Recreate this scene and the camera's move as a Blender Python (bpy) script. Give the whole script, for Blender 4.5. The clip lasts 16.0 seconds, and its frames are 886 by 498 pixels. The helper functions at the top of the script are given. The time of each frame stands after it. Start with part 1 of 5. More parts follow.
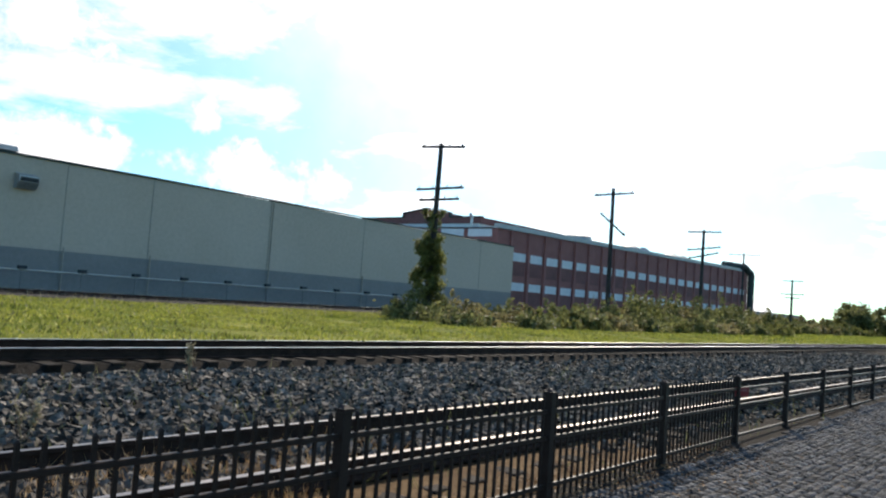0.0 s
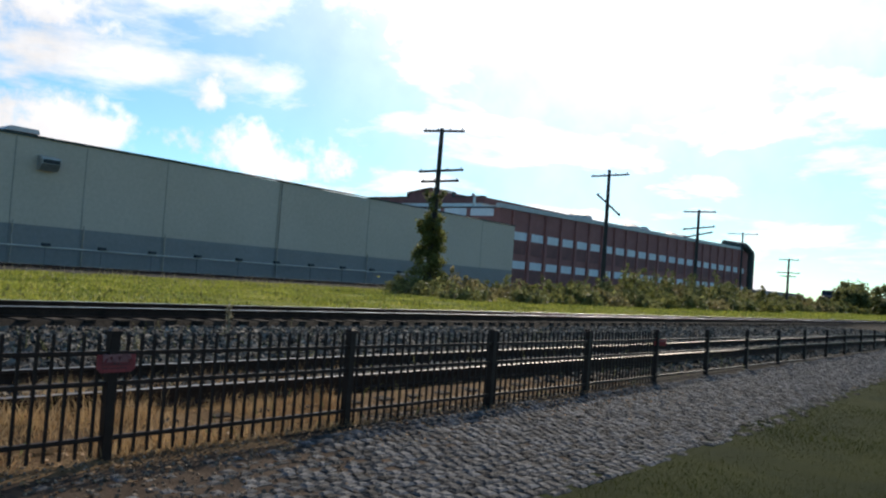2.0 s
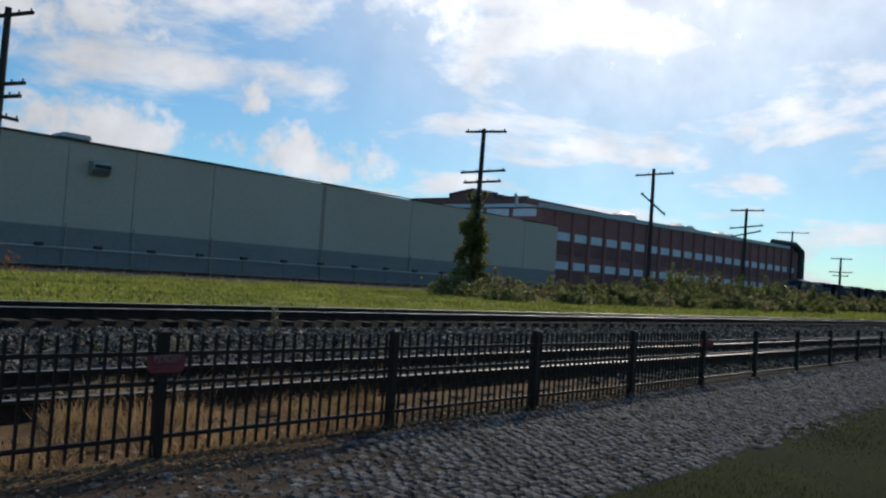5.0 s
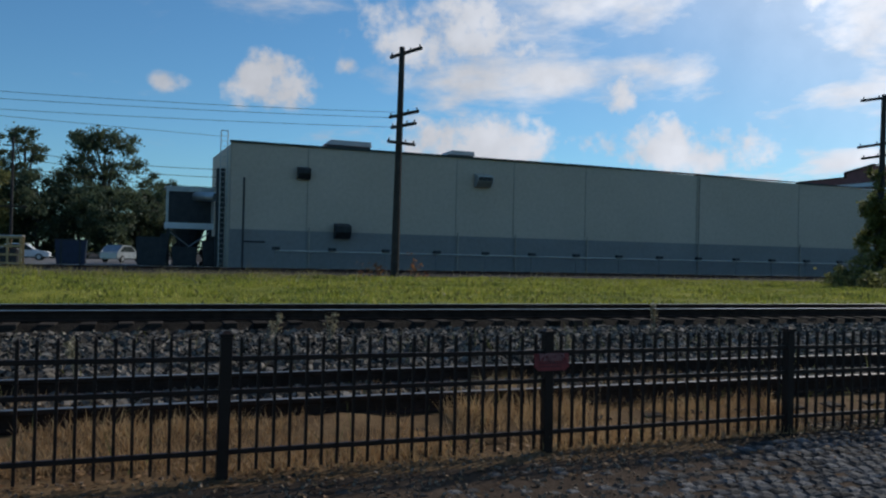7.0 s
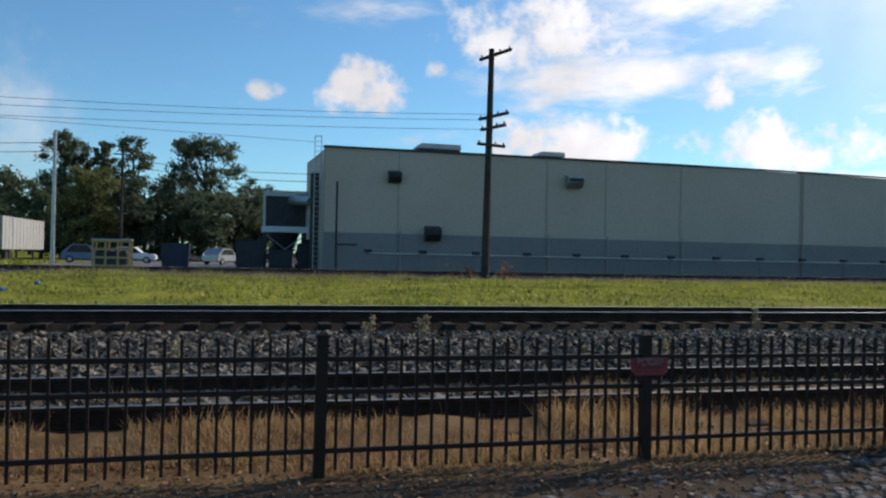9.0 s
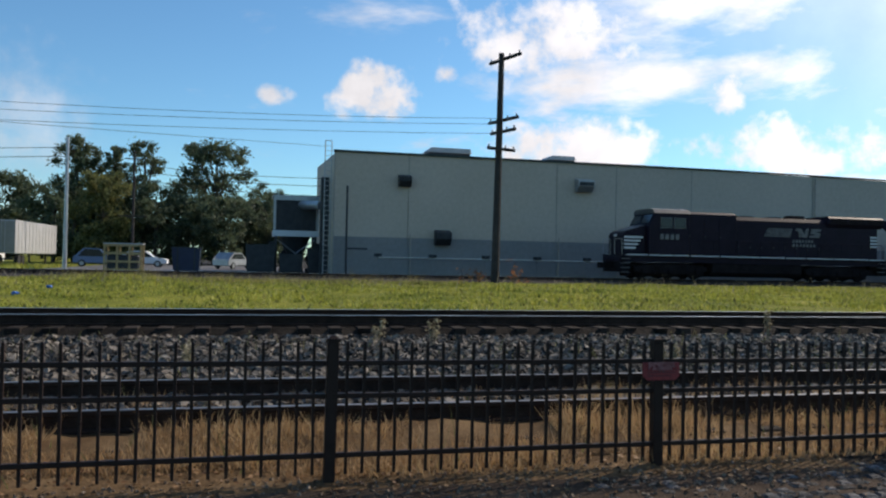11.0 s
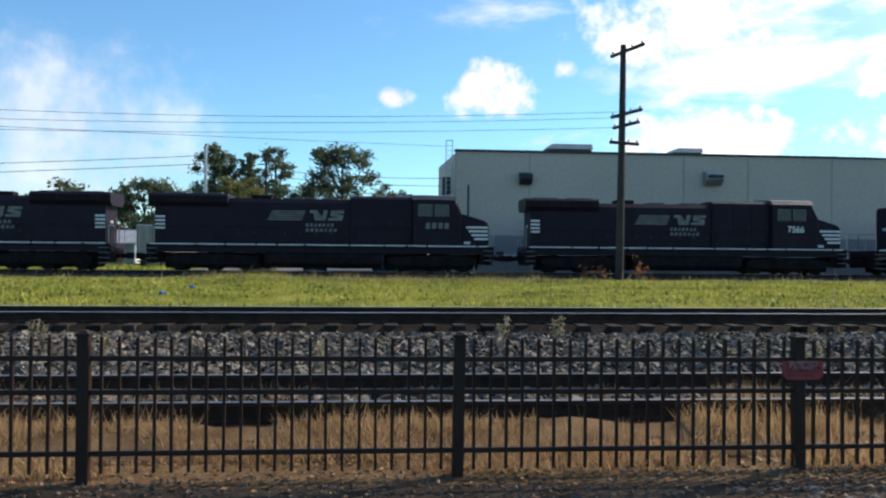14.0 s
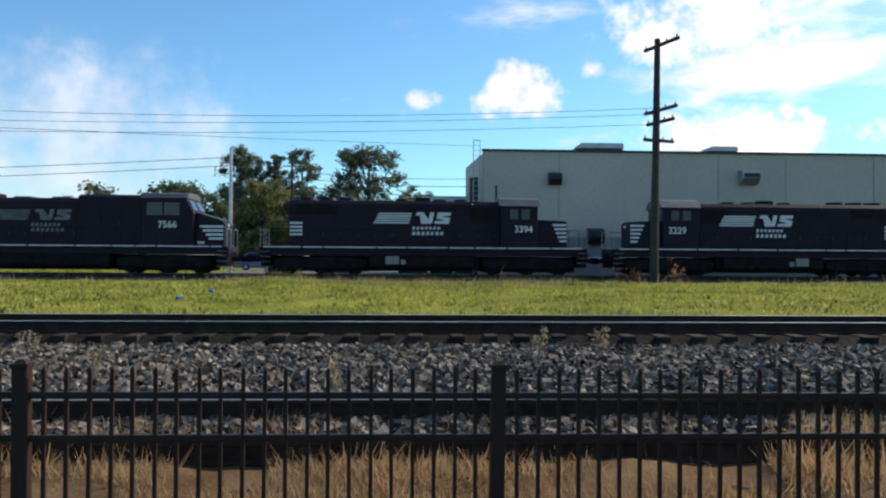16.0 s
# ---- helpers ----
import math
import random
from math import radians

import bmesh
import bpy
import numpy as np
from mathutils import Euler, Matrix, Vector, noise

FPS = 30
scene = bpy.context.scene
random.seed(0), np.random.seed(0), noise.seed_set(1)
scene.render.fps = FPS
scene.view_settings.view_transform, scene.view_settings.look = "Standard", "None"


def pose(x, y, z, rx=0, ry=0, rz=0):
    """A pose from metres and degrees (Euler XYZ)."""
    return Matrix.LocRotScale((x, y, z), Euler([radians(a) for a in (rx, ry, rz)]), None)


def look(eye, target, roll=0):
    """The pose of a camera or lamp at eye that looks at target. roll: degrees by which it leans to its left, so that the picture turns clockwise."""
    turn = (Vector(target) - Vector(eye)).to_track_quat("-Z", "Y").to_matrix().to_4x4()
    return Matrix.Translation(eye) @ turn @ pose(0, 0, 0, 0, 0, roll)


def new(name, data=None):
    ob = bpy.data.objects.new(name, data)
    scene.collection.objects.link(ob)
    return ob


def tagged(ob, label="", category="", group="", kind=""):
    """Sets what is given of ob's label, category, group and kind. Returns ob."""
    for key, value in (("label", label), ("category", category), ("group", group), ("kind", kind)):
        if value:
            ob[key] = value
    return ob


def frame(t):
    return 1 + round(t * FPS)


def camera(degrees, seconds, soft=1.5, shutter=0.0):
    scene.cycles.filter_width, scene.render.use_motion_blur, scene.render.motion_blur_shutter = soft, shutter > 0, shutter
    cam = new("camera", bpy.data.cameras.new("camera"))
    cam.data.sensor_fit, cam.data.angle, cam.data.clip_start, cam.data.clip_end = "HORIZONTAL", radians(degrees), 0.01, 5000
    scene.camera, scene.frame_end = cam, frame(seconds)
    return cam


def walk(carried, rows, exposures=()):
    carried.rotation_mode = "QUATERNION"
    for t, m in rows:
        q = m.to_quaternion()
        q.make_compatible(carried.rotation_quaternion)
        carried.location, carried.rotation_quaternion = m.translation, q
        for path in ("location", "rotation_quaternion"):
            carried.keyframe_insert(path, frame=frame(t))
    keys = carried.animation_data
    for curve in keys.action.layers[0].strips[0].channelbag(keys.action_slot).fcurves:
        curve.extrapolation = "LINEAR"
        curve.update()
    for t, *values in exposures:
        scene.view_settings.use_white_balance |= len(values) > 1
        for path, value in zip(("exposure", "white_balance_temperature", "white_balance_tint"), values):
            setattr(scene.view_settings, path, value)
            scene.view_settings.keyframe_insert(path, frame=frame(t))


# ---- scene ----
# Camera
cam = camera(58.56, 16.0, soft=2.2)
PATH = [
    (0.0, pose(2.049, 2.081, 1.616, 93.649, -4.123, -50.918)),
    (0.5, pose(1.408, 1.410, 1.510, 90.625, -3.827, -50.847)),
    (1.0, pose(0.749, 0.788, 1.510, 91.780, -3.827, -50.467)),
    (1.5, pose(0.319, 0.338, 1.502, 91.828, -3.881, -50.604)),
    (2.0, pose(0.002, -0.047, 1.504, 92.067, -4.229, -50.522)),
    (2.5, pose(-0.000, -0.049, 1.507, 91.993, -4.288, -50.583)),
    (3.0, pose(-0.010, -0.052, 1.505, 92.019, -4.230, -49.847)),
    (5.5, pose(-0.006, -0.052, 1.507, 91.787, -3.836, -45.396)),
    (6.0, pose(-0.003, -0.043, 1.509, 91.399, -3.382, -40.177)),
    (6.5, pose(0.015, -0.020, 1.511, 90.987, -2.647, -32.112)),
    (7.0, pose(0.021, 0.003, 1.511, 90.460, -1.329, -20.673)),
    (7.5, pose(0.008, 0.031, 1.506, 90.294, -1.180, -13.918)),
    (8.0, pose(0.010, 0.042, 1.502, 90.409, -1.154, -14.342)),
    (8.5, pose(0.010, 0.047, 1.505, 90.433, -1.164, -14.353)),
    (9.0, pose(0.011, 0.051, 1.506, 90.479, -1.179, -14.168)),
    (11.5, pose(0.010, 0.058, 1.504, 90.790, -1.180, -13.359)),
    (12.0, pose(0.006, 0.056, 1.502, 90.743, -1.071, -11.813)),
    (12.5, pose(-0.011, 0.052, 1.498, 90.709, -0.558, -5.881)),
    (13.0, pose(-0.010, 0.053, 1.495, 90.639, -0.342, -4.369)),
    (13.5, pose(-0.014, 0.051, 1.497, 90.564, -0.349, -4.991)),
    (14.0, pose(-0.016, 0.050, 1.493, 90.512, -0.492, -4.667)),
    (14.5, pose(-0.016, 0.047, 1.492, 90.623, -0.260, -4.576)),
    (15.0, pose(0.014, 0.236, 1.503, 90.557, -0.169, -4.255)),
    (15.5, pose(0.020, 0.641, 1.513, 90.589, -0.273, -3.471)),
    (16.0, pose(0.042, 1.207, 1.527, 90.611, -0.353, -2.708)),
]

EXPOSURES = [(0.0, 0.4, 6800, 11), (1.0, 0.25, 6800, 11), (2.0, 0.0, 6800, 11), (3.0, -0.28, 6700, 11), (5.5, -0.66, 6300, 10), (7.0, -0.68, 6200, 10.5), (7.6, -0.47, 6500, 12),
             (9.0, -0.15, 6700, 13), (11.5, 0.02, 6800, 14), (12.5, 0.24, 6800, 14), (14.2, 0.41, 6780, 14), (16.0, 0.33, 6750, 14)]
walk(cam, PATH, EXPOSURES)

# Sky and sun: partly cloudy, the sun high ahead to the right of the view
SUN_DIR = Vector((0.80, 0.42, 0.62)).normalized()
sun_data = bpy.data.lights.new("sun", "SUN")
sun_data.energy, sun_data.angle, sun_data.color = 4.0, radians(1.2), (1.0, 0.90, 0.76)
sun_lamp = new("sun", sun_data)
sun_lamp.matrix_world = look(SUN_DIR * 100, (0, 0, 0))


def node(nt, kind, **values):
    n = nt.nodes.new(kind)
    for k, v in values.items():
        n.inputs[k].default_value = v
    return n


def build_world():
    w = bpy.data.worlds.new("sky")
    scene.world = w
    w.use_nodes = True
    nt = w.node_tree
    nt.nodes.clear()
    out = nt.nodes.new("ShaderNodeOutputWorld")
    sky = nt.nodes.new("ShaderNodeTexSky")
    sky.sky_type, sky.sun_disc = "NISHITA", False
    sky.sun_elevation = math.asin(SUN_DIR.z)
    sky.sun_rotation = math.atan2(SUN_DIR.x, SUN_DIR.y)
    sky.air_density, sky.dust_density, sky.ozone_density = 1.0, 0.25, 1.6
    co = nt.nodes.new("ShaderNodeTexCoord")
    sep = nt.nodes.new("ShaderNodeSeparateXYZ")
    nt.links.new(co.outputs["Generated"], sep.inputs[0])

    def m(op, a, b=None, c=None, clamp=False):
        n = nt.nodes.new("ShaderNodeMath")
        n.operation, n.use_clamp = op, clamp
        for i, v in enumerate((a, b, c)):
            if v is None:
                continue
            if isinstance(v, (int, float)):
                n.inputs[i].default_value = v
            else:
                nt.links.new(v, n.inputs[i])
        return n.outputs[0]

    # cloud deck: directions carried on to a flat layer overhead
    zz = m("MAXIMUM", sep.outputs[2], 0.02)
    zz = m("ADD", zz, 0.16)
    comb = nt.nodes.new("ShaderNodeCombineXYZ")
    nt.links.new(m("DIVIDE", sep.outputs[0], zz), comb.inputs[0])
    nt.links.new(m("DIVIDE", sep.outputs[1], zz), comb.inputs[1])
    n1 = node(nt, "ShaderNodeTexNoise", Scale=1.35, Detail=8.0, Roughness=0.58, Distortion=0.25)
    nt.links.new(comb.outputs[0], n1.inputs["Vector"])
    # fluff on the sphere for the edges of single clouds
    n2 = node(nt, "ShaderNodeTexNoise", Scale=14.0, Detail=6.0, Roughness=0.55)
    nt.links.new(co.outputs["Generated"], n2.inputs["Vector"])
    n3 = node(nt, "ShaderNodeTexNoise", Scale=42.0, Detail=5.0, Roughness=0.55)
    nt.links.new(co.outputs["Generated"], n3.inputs["Vector"])
    fluff = m("ADD", m("MULTIPLY", m("SUBTRACT", n2.outputs[0], 0.5), 2.8), m("MULTIPLY", m("SUBTRACT", n3.outputs[0], 0.5), 2.2))
    # more cloud towards the sun
    dot = nt.nodes.new("ShaderNodeVectorMath")
    dot.operation = "DOT_PRODUCT"
    nt.links.new(co.outputs["Generated"], dot.inputs[0])
    dot.inputs[1].default_value = SUN_DIR
    toward = dot.outputs["Value"]
    cover = m("MULTIPLY_ADD", toward, 0.36, -0.005)
    deck = m("MULTIPLY", m("ADD", m("SUBTRACT", n1.outputs[0], 0.62), m("SUBTRACT", cover, 0.12)), 5.0, clamp=True)
    total = deck
    # single clouds: azimuth (to the right of +y), elevation, half width, half height, all in degrees
    for azi, ele, wid, hei, dens, ragged in CLOUDS:
        a, e = radians(azi), radians(ele)
        c = Vector((math.sin(a) * math.cos(e), math.cos(a) * math.cos(e), math.sin(e)))
        right = Vector((math.cos(a), -math.sin(a), 0))
        up = right.cross(c)
        parts = []
        for axis, size in ((right, wid), (up, hei)):
            d = nt.nodes.new("ShaderNodeVectorMath")
            d.operation = "DOT_PRODUCT"
            nt.links.new(co.outputs["Generated"], d.inputs[0])
            d.inputs[1].default_value = axis
            q = m("DIVIDE", m("SUBTRACT", d.outputs["Value"], axis.dot(c)), math.sin(radians(size)))
            parts.append(m("MULTIPLY", q, q))
        r2 = m("ADD", parts[0], parts[1])
        front = nt.nodes.new("ShaderNodeVectorMath")
        front.operation = "DOT_PRODUCT"
        nt.links.new(co.outputs["Generated"], front.inputs[0])
        front.inputs[1].default_value = c
        body = m("MULTIPLY", m("ADD", m("SUBTRACT", 1.0, r2), m("MULTIPLY", fluff, ragged)), 0.95, clamp=True)
        body = m("MULTIPLY", m("MULTIPLY", body, m("GREATER_THAN", front.outputs["Value"], 0.2)), dens)
        total = m("MAXIMUM", total, body)
    total = m("MAXIMUM", total, m("MULTIPLY", m("POWER", m("MAXIMUM", toward, 0.0), 8.0), 0.95))
    ramp = nt.nodes.new("ShaderNodeValToRGB")
    ramp.color_ramp.interpolation = "EASE"
    nt.links.new(total, ramp.inputs[0])
    # white clouds, a little grey where they are thick
    shade = m("MULTIPLY_ADD", n2.outputs[0], 0.75, 0.55)
    glow = m("POWER", m("MAXIMUM", toward, 0.0), 5.0)
    bright = m("MULTIPLY", shade, m("MULTIPLY_ADD", glow, CLOUD_GLOW, CLOUD_BRIGHT))
    ccol = nt.nodes.new("ShaderNodeVectorMath")
    ccol.operation = "SCALE"
    ccol.inputs[0].default_value = (0.98, 1.0, 1.05)
    nt.links.new(bright, ccol.inputs["Scale"])
    mix = nt.nodes.new("ShaderNodeMix")
    mix.data_type = "RGBA"
    nt.links.new(ramp.outputs["Color"], mix.inputs["Factor"])
    blue = nt.nodes.new("ShaderNodeMix")
    blue.data_type, blue.blend_type = "RGBA", "MULTIPLY"
    blue.inputs["Factor"].default_value = 1.0
    blue.inputs["B"].default_value = (*SKY_TINT, 1)
    nt.links.new(sky.outputs[0], blue.inputs["A"])
    nt.links.new(blue.outputs["Result"], mix.inputs["A"])
    nt.links.new(ccol.outputs[0], mix.inputs["B"])
    bg = nt.nodes.new("ShaderNodeBackground")
    bg.inputs["Strength"].default_value = SKY_STRENGTH
    nt.links.new(mix.outputs["Result"], bg.inputs[0])
    nt.links.new(bg.outputs[0], out.inputs[0])


SKY_TINT = (0.95, 1.56, 1.88)
SKY_STRENGTH, CLOUD_BRIGHT, CLOUD_GLOW = 0.077, 10.8, 14.0
CLOUDS = [(8.2, 11.8, 3.4, 2.4, 1.0, 1.05), (1.1, 11.3, 1.5, 0.8, 0.8, 1.1), (-22.0, 6.5, 13.0, 9.0, 0.55, 0.5), (13.4, 13.2, 1.3, 0.8, 0.75, 1.1),
          (22.0, 8.0, 7.0, 2.6, 1.0, 1.0), (33.0, 11.5, 2.0, 2.0, 1.0, 0.9), (21.0, 15.5, 8.0, 4.0, 0.9, 1.0), (37.0, 8.0, 8.0, 2.4, 1.0, 1.0), (56.0, 20.0, 17.0, 6.0, 0.9, 0.8)]
build_world()


# Materials
def surface(name, c1, c2, scale=3.0, rough=0.7, metal=0.0, bump=0.2, fine=40.0, c3=None, spec=0.5, rand=0.0, stain=0.5):
    """Two scales of variation: patches from c1 to c2 and a fine grain, with relief."""
    mt = bpy.data.materials.new(name)
    mt.use_nodes = True
    nt = mt.node_tree
    b = nt.nodes["Principled BSDF"]
    b.inputs["Metallic"].default_value, b.inputs["Specular IOR Level"].default_value = metal, spec
    co = nt.nodes.new("ShaderNodeTexCoord")
    big = node(nt, "ShaderNodeTexNoise", Scale=scale, Detail=5.0, Roughness=0.6)
    small = node(nt, "ShaderNodeTexNoise", Scale=fine, Detail=3.0, Roughness=0.7)
    for n in (big, small):
        nt.links.new(co.outputs["Object"], n.inputs["Vector"])
    ramp = nt.nodes.new("ShaderNodeValToRGB")
    el = ramp.color_ramp.elements
    el[0].position, el[0].color = 0.32, (*c1, 1)
    el[1].position, el[1].color = 0.68, (*c2, 1)
    if c3:
        e = el.new(0.8)
        e.color = (*c3, 1)
    nt.links.new(big.outputs[0], ramp.inputs[0])
    grain = nt.nodes.new("ShaderNodeMix")
    grain.data_type, grain.blend_type = "RGBA", "MULTIPLY"
    grain.inputs["Factor"].default_value = stain
    g2 = nt.nodes.new("ShaderNodeValToRGB")
    g2.color_ramp.elements[0].position, g2.color_ramp.elements[0].color = 0.3, (0.5, 0.5, 0.5, 1)
    g2.color_ramp.elements[1].position, g2.color_ramp.elements[1].color = 0.65, (1.15, 1.15, 1.15, 1)
    nt.links.new(small.outputs[0], g2.inputs[0])
    nt.links.new(ramp.outputs[0], grain.inputs["A"])
    nt.links.new(g2.outputs[0], grain.inputs["B"])
    colour = grain.outputs["Result"]
    if rand:
        info = nt.nodes.new("ShaderNodeObjectInfo")
        geo = nt.nodes.new("ShaderNodeNewGeometry")
        add = nt.nodes.new("ShaderNodeMath")
        add.operation = "ADD"
        nt.links.new(info.outputs["Random"], add.inputs[0])
        nt.links.new(geo.outputs["Random Per Island"], add.inputs[1])
        frac = nt.nodes.new("ShaderNodeMath")
        frac.operation = "FRACT"
        nt.links.new(add.outputs[0], frac.inputs[0])
        mr = nt.nodes.new("ShaderNodeMapRange")
        mr.inputs[1].default_value, mr.inputs[2].default_value = 0.0, 1.0
        mr.inputs[3].default_value, mr.inputs[4].default_value = 1 - rand, 1 + rand
        nt.links.new(frac.outputs[0], mr.inputs[0])
        hs = nt.nodes.new("ShaderNodeHueSaturation")
        nt.links.new(mr.outputs[0], hs.inputs["Value"])
        nt.links.new(colour, hs.inputs["Color"])
        colour = hs.outputs[0]
    nt.links.new(colour, b.inputs["Base Color"])
    mr2 = nt.nodes.new("ShaderNodeMapRange")
    mr2.inputs[3].default_value, mr2.inputs[4].default_value = max(rough - 0.12, 0.02), min(rough + 0.12, 1)
    nt.links.new(big.outputs[0], mr2.inputs[0])
    nt.links.new(mr2.outputs[0], b.inputs["Roughness"])
    if bump:
        bp = node(nt, "ShaderNodeBump", Strength=bump, Distance=0.02)
        nt.links.new(small.outputs[0], bp.inputs["Height"])
        nt.links.new(bp.outputs[0], b.inputs["Normal"])
    return mt


def leafy(name, c1, c2, through_part=0.4):
    """Leaf or blade: reflects and lets light through, varied from blade to blade."""
    mt = bpy.data.materials.new(name)
    mt.use_nodes = True
    nt = mt.node_tree
    b, out = nt.nodes["Principled BSDF"], nt.nodes["Material Output"]
    b.inputs["Roughness"].default_value, b.inputs["Specular IOR Level"].default_value = 0.6, 0.25
    geo, co = nt.nodes.new("ShaderNodeNewGeometry"), nt.nodes.new("ShaderNodeTexCoord")
    patch = node(nt, "ShaderNodeTexNoise", Scale=0.4, Detail=6.0, Roughness=0.65)
    nt.links.new(co.outputs["Object"], patch.inputs["Vector"])
    add = nt.nodes.new("ShaderNodeMath")
    add.operation = "MULTIPLY_ADD"
    nt.links.new(geo.outputs["Random Per Island"], add.inputs[0])
    add.inputs[1].default_value = 0.32
    nt.links.new(patch.outputs[0], add.inputs[2])
    ramp = nt.nodes.new("ShaderNodeValToRGB")
    ramp.color_ramp.elements[0].position, ramp.color_ramp.elements[0].color = 0.44, (*c1, 1)
    ramp.color_ramp.elements[1].position, ramp.color_ramp.elements[1].color = 0.88, (*c2, 1)
    nt.links.new(add.outputs[0], ramp.inputs[0])
    nt.links.new(ramp.outputs[0], b.inputs["Base Color"])
    tr = nt.nodes.new("ShaderNodeBsdfTranslucent")
    nt.links.new(ramp.outputs[0], tr.inputs[0])
    mx = nt.nodes.new("ShaderNodeMixShader")
    mx.inputs[0].default_value = through_part
    nt.links.new(b.outputs[0], mx.inputs[1])
    nt.links.new(tr.outputs[0], mx.inputs[2])
    nt.links.new(mx.outputs[0], out.inputs[0])
    return mt


M_IRON = surface("black_paint", (0.030, 0.018, 0.0145), (0.042, 0.026, 0.021), 6, 0.45, 0.0, 0.1, 80, spec=0.12)
M_RAIL_SIDE = surface("rusty_rail", (0.026, 0.016, 0.012), (0.06, 0.036, 0.026), 4, 0.85, 0.0, 0.2, spec=0.12)
M_RAIL_TOP = surface("polished_rail", (0.55, 0.55, 0.56), (0.7, 0.7, 0.7), 2, 0.45, 1.0, 0.0, stain=0.2)
M_RAIL_DULL = surface("dull_rail_head", (0.16, 0.13, 0.115), (0.30, 0.26, 0.24), 1.3, 0.42, 0.85, 0.1, 30, stain=0.6)
M_TIE = surface("weathered_tie", (0.016, 0.012, 0.010), (0.05, 0.04, 0.032), 3, 0.9, 0, 0.6, 25, rand=0.5, spec=0.15)
M_STONE = surface("ballast_stone", (0.032, 0.026, 0.021), (0.205, 0.18, 0.148), 6, 0.85, 0, 0.4, 60, rand=0.9, spec=0.12)
# Far darker than the stones: shade in the gaps between them, as colour.
M_BED = surface("shaded_ballast_bed", (0.014, 0.012, 0.010), (0.04, 0.034, 0.028), 5, 0.95, 0, 1.0, 30, spec=0.05)
M_GREEN = surface("grass_soil", (0.08, 0.11, 0.014), (0.27, 0.26, 0.045), 0.3, 0.95, 0, 0.5, 18, spec=0.05)
# Lawn colour taken down to carry the cloud shade over the near ground.
M_SHADED_LAWN = surface("lawn", (0.015, 0.022, 0.006), (0.034, 0.040, 0.012), 1.0, 0.95, 0, 0.8, 40, spec=0.03)
M_DRY = surface("dry_soil", (0.095, 0.058, 0.030), (0.20, 0.132, 0.070), 2.0, 0.95, 0, 0.8, 30, spec=0.05)
M_GRAVEL = surface("yard_gravel", (0.032, 0.030, 0.028), (0.07, 0.065, 0.06), 0.7, 0.95, 0, 0.6, 12, spec=0.05)
M_ASPHALT = surface("asphalt", (0.09, 0.09, 0.095), (0.14, 0.14, 0.145), 0.3, 0.9, 0, 0.3, 12)
M_SETT = surface("granite_sett", (0.040, 0.040, 0.041), (0.118, 0.116, 0.115), 7, 0.8, 0, 0.7, 45, rand=0.75, spec=0.15)
M_JOINT = surface("sandy_joint", (0.045, 0.033, 0.025), (0.10, 0.074, 0.054), 3, 0.95, 0, 0.8, 35, spec=0.03)
M_WALL = surface("beige_panel", (0.50, 0.405, 0.312), (0.57, 0.465, 0.368), 0.12, 0.6, 0, 0.05, 3.0, stain=0.2)
M_BASE = surface("grey_panel", (0.225, 0.21, 0.20), (0.28, 0.262, 0.248), 0.15, 0.6, 0, 0.05, 3.0, stain=0.25)
M_SEAM = surface("panel_joint", (0.36, 0.31, 0.25), (0.42, 0.36, 0.30), 1, 0.6, 0, 0.05, 5)
M_COPING = surface("dark_green_coping", (0.02, 0.035, 0.03), (0.035, 0.05, 0.045), 1, 0.5, 0.2, 0.05)
M_BRICK = surface("red_brick", (0.30, 0.112, 0.095), (0.39, 0.158, 0.138), 0.5, 0.85, 0, 0.3, 14)
M_BRICK_DK = surface("dark_brick", (0.20, 0.08, 0.07), (0.27, 0.11, 0.098), 0.6, 0.85, 0, 0.3, 14)
M_WHITE = surface("white_paint", (0.68, 0.69, 0.70), (0.8, 0.8, 0.8), 0.6, 0.6, 0, 0.05, 10, stain=0.2)
M_GLASS_DK = surface("dark_glass", (0.015, 0.02, 0.025), (0.03, 0.035, 0.04), 1, 0.12, 0, 0.0, spec=0.3, stain=0.1)
M_POLE = surface("creosoted_pole", (0.022, 0.019, 0.019), (0.055, 0.047, 0.045), 2, 0.9, 0, 0.6, 30)
M_STEEL = surface("galvanised_steel", (0.35, 0.36, 0.37), (0.5, 0.5, 0.51), 2, 0.4, 0.7, 0.05, 20)
M_DARKSTEEL = surface("dark_steel", (0.02, 0.022, 0.026), (0.05, 0.05, 0.055), 2, 0.55, 0.2, 0.1, 20)
M_LOCO = surface("black_loco_paint", (0.014, 0.0095, 0.019), (0.022, 0.0155, 0.028), 0.7, 0.48, 0, 0.04, 9, spec=0.12)
M_UNDER = surface("grimy_running_gear", (0.012, 0.009, 0.010), (0.026, 0.020, 0.021), 2, 0.9, 0.0, 0.3, 20, spec=0.1)
M_LETTER = surface("white_lettering", (0.55, 0.56, 0.58), (0.7, 0.7, 0.72), 2, 0.6, 0, 0.0, 20, stain=0.35)
M_LETTER_DIM = surface("dusty_lettering", (0.10, 0.10, 0.105), (0.22, 0.22, 0.225), 2, 0.7, 0, 0.0, 20, stain=0.5)
M_RED = surface("red_box_paint", (0.20, 0.012, 0.014), (0.30, 0.022, 0.022), 8, 0.5, 0, 0.1, 60)
M_ROOFMETAL = surface("roof_metal", (0.35, 0.36, 0.36), (0.5, 0.5, 0.5), 1, 0.5, 0.3, 0.05)
M_WIRE = surface("wire", (0.02, 0.02, 0.022), (0.04, 0.04, 0.045), 1, 0.6, 0.3, 0.0)
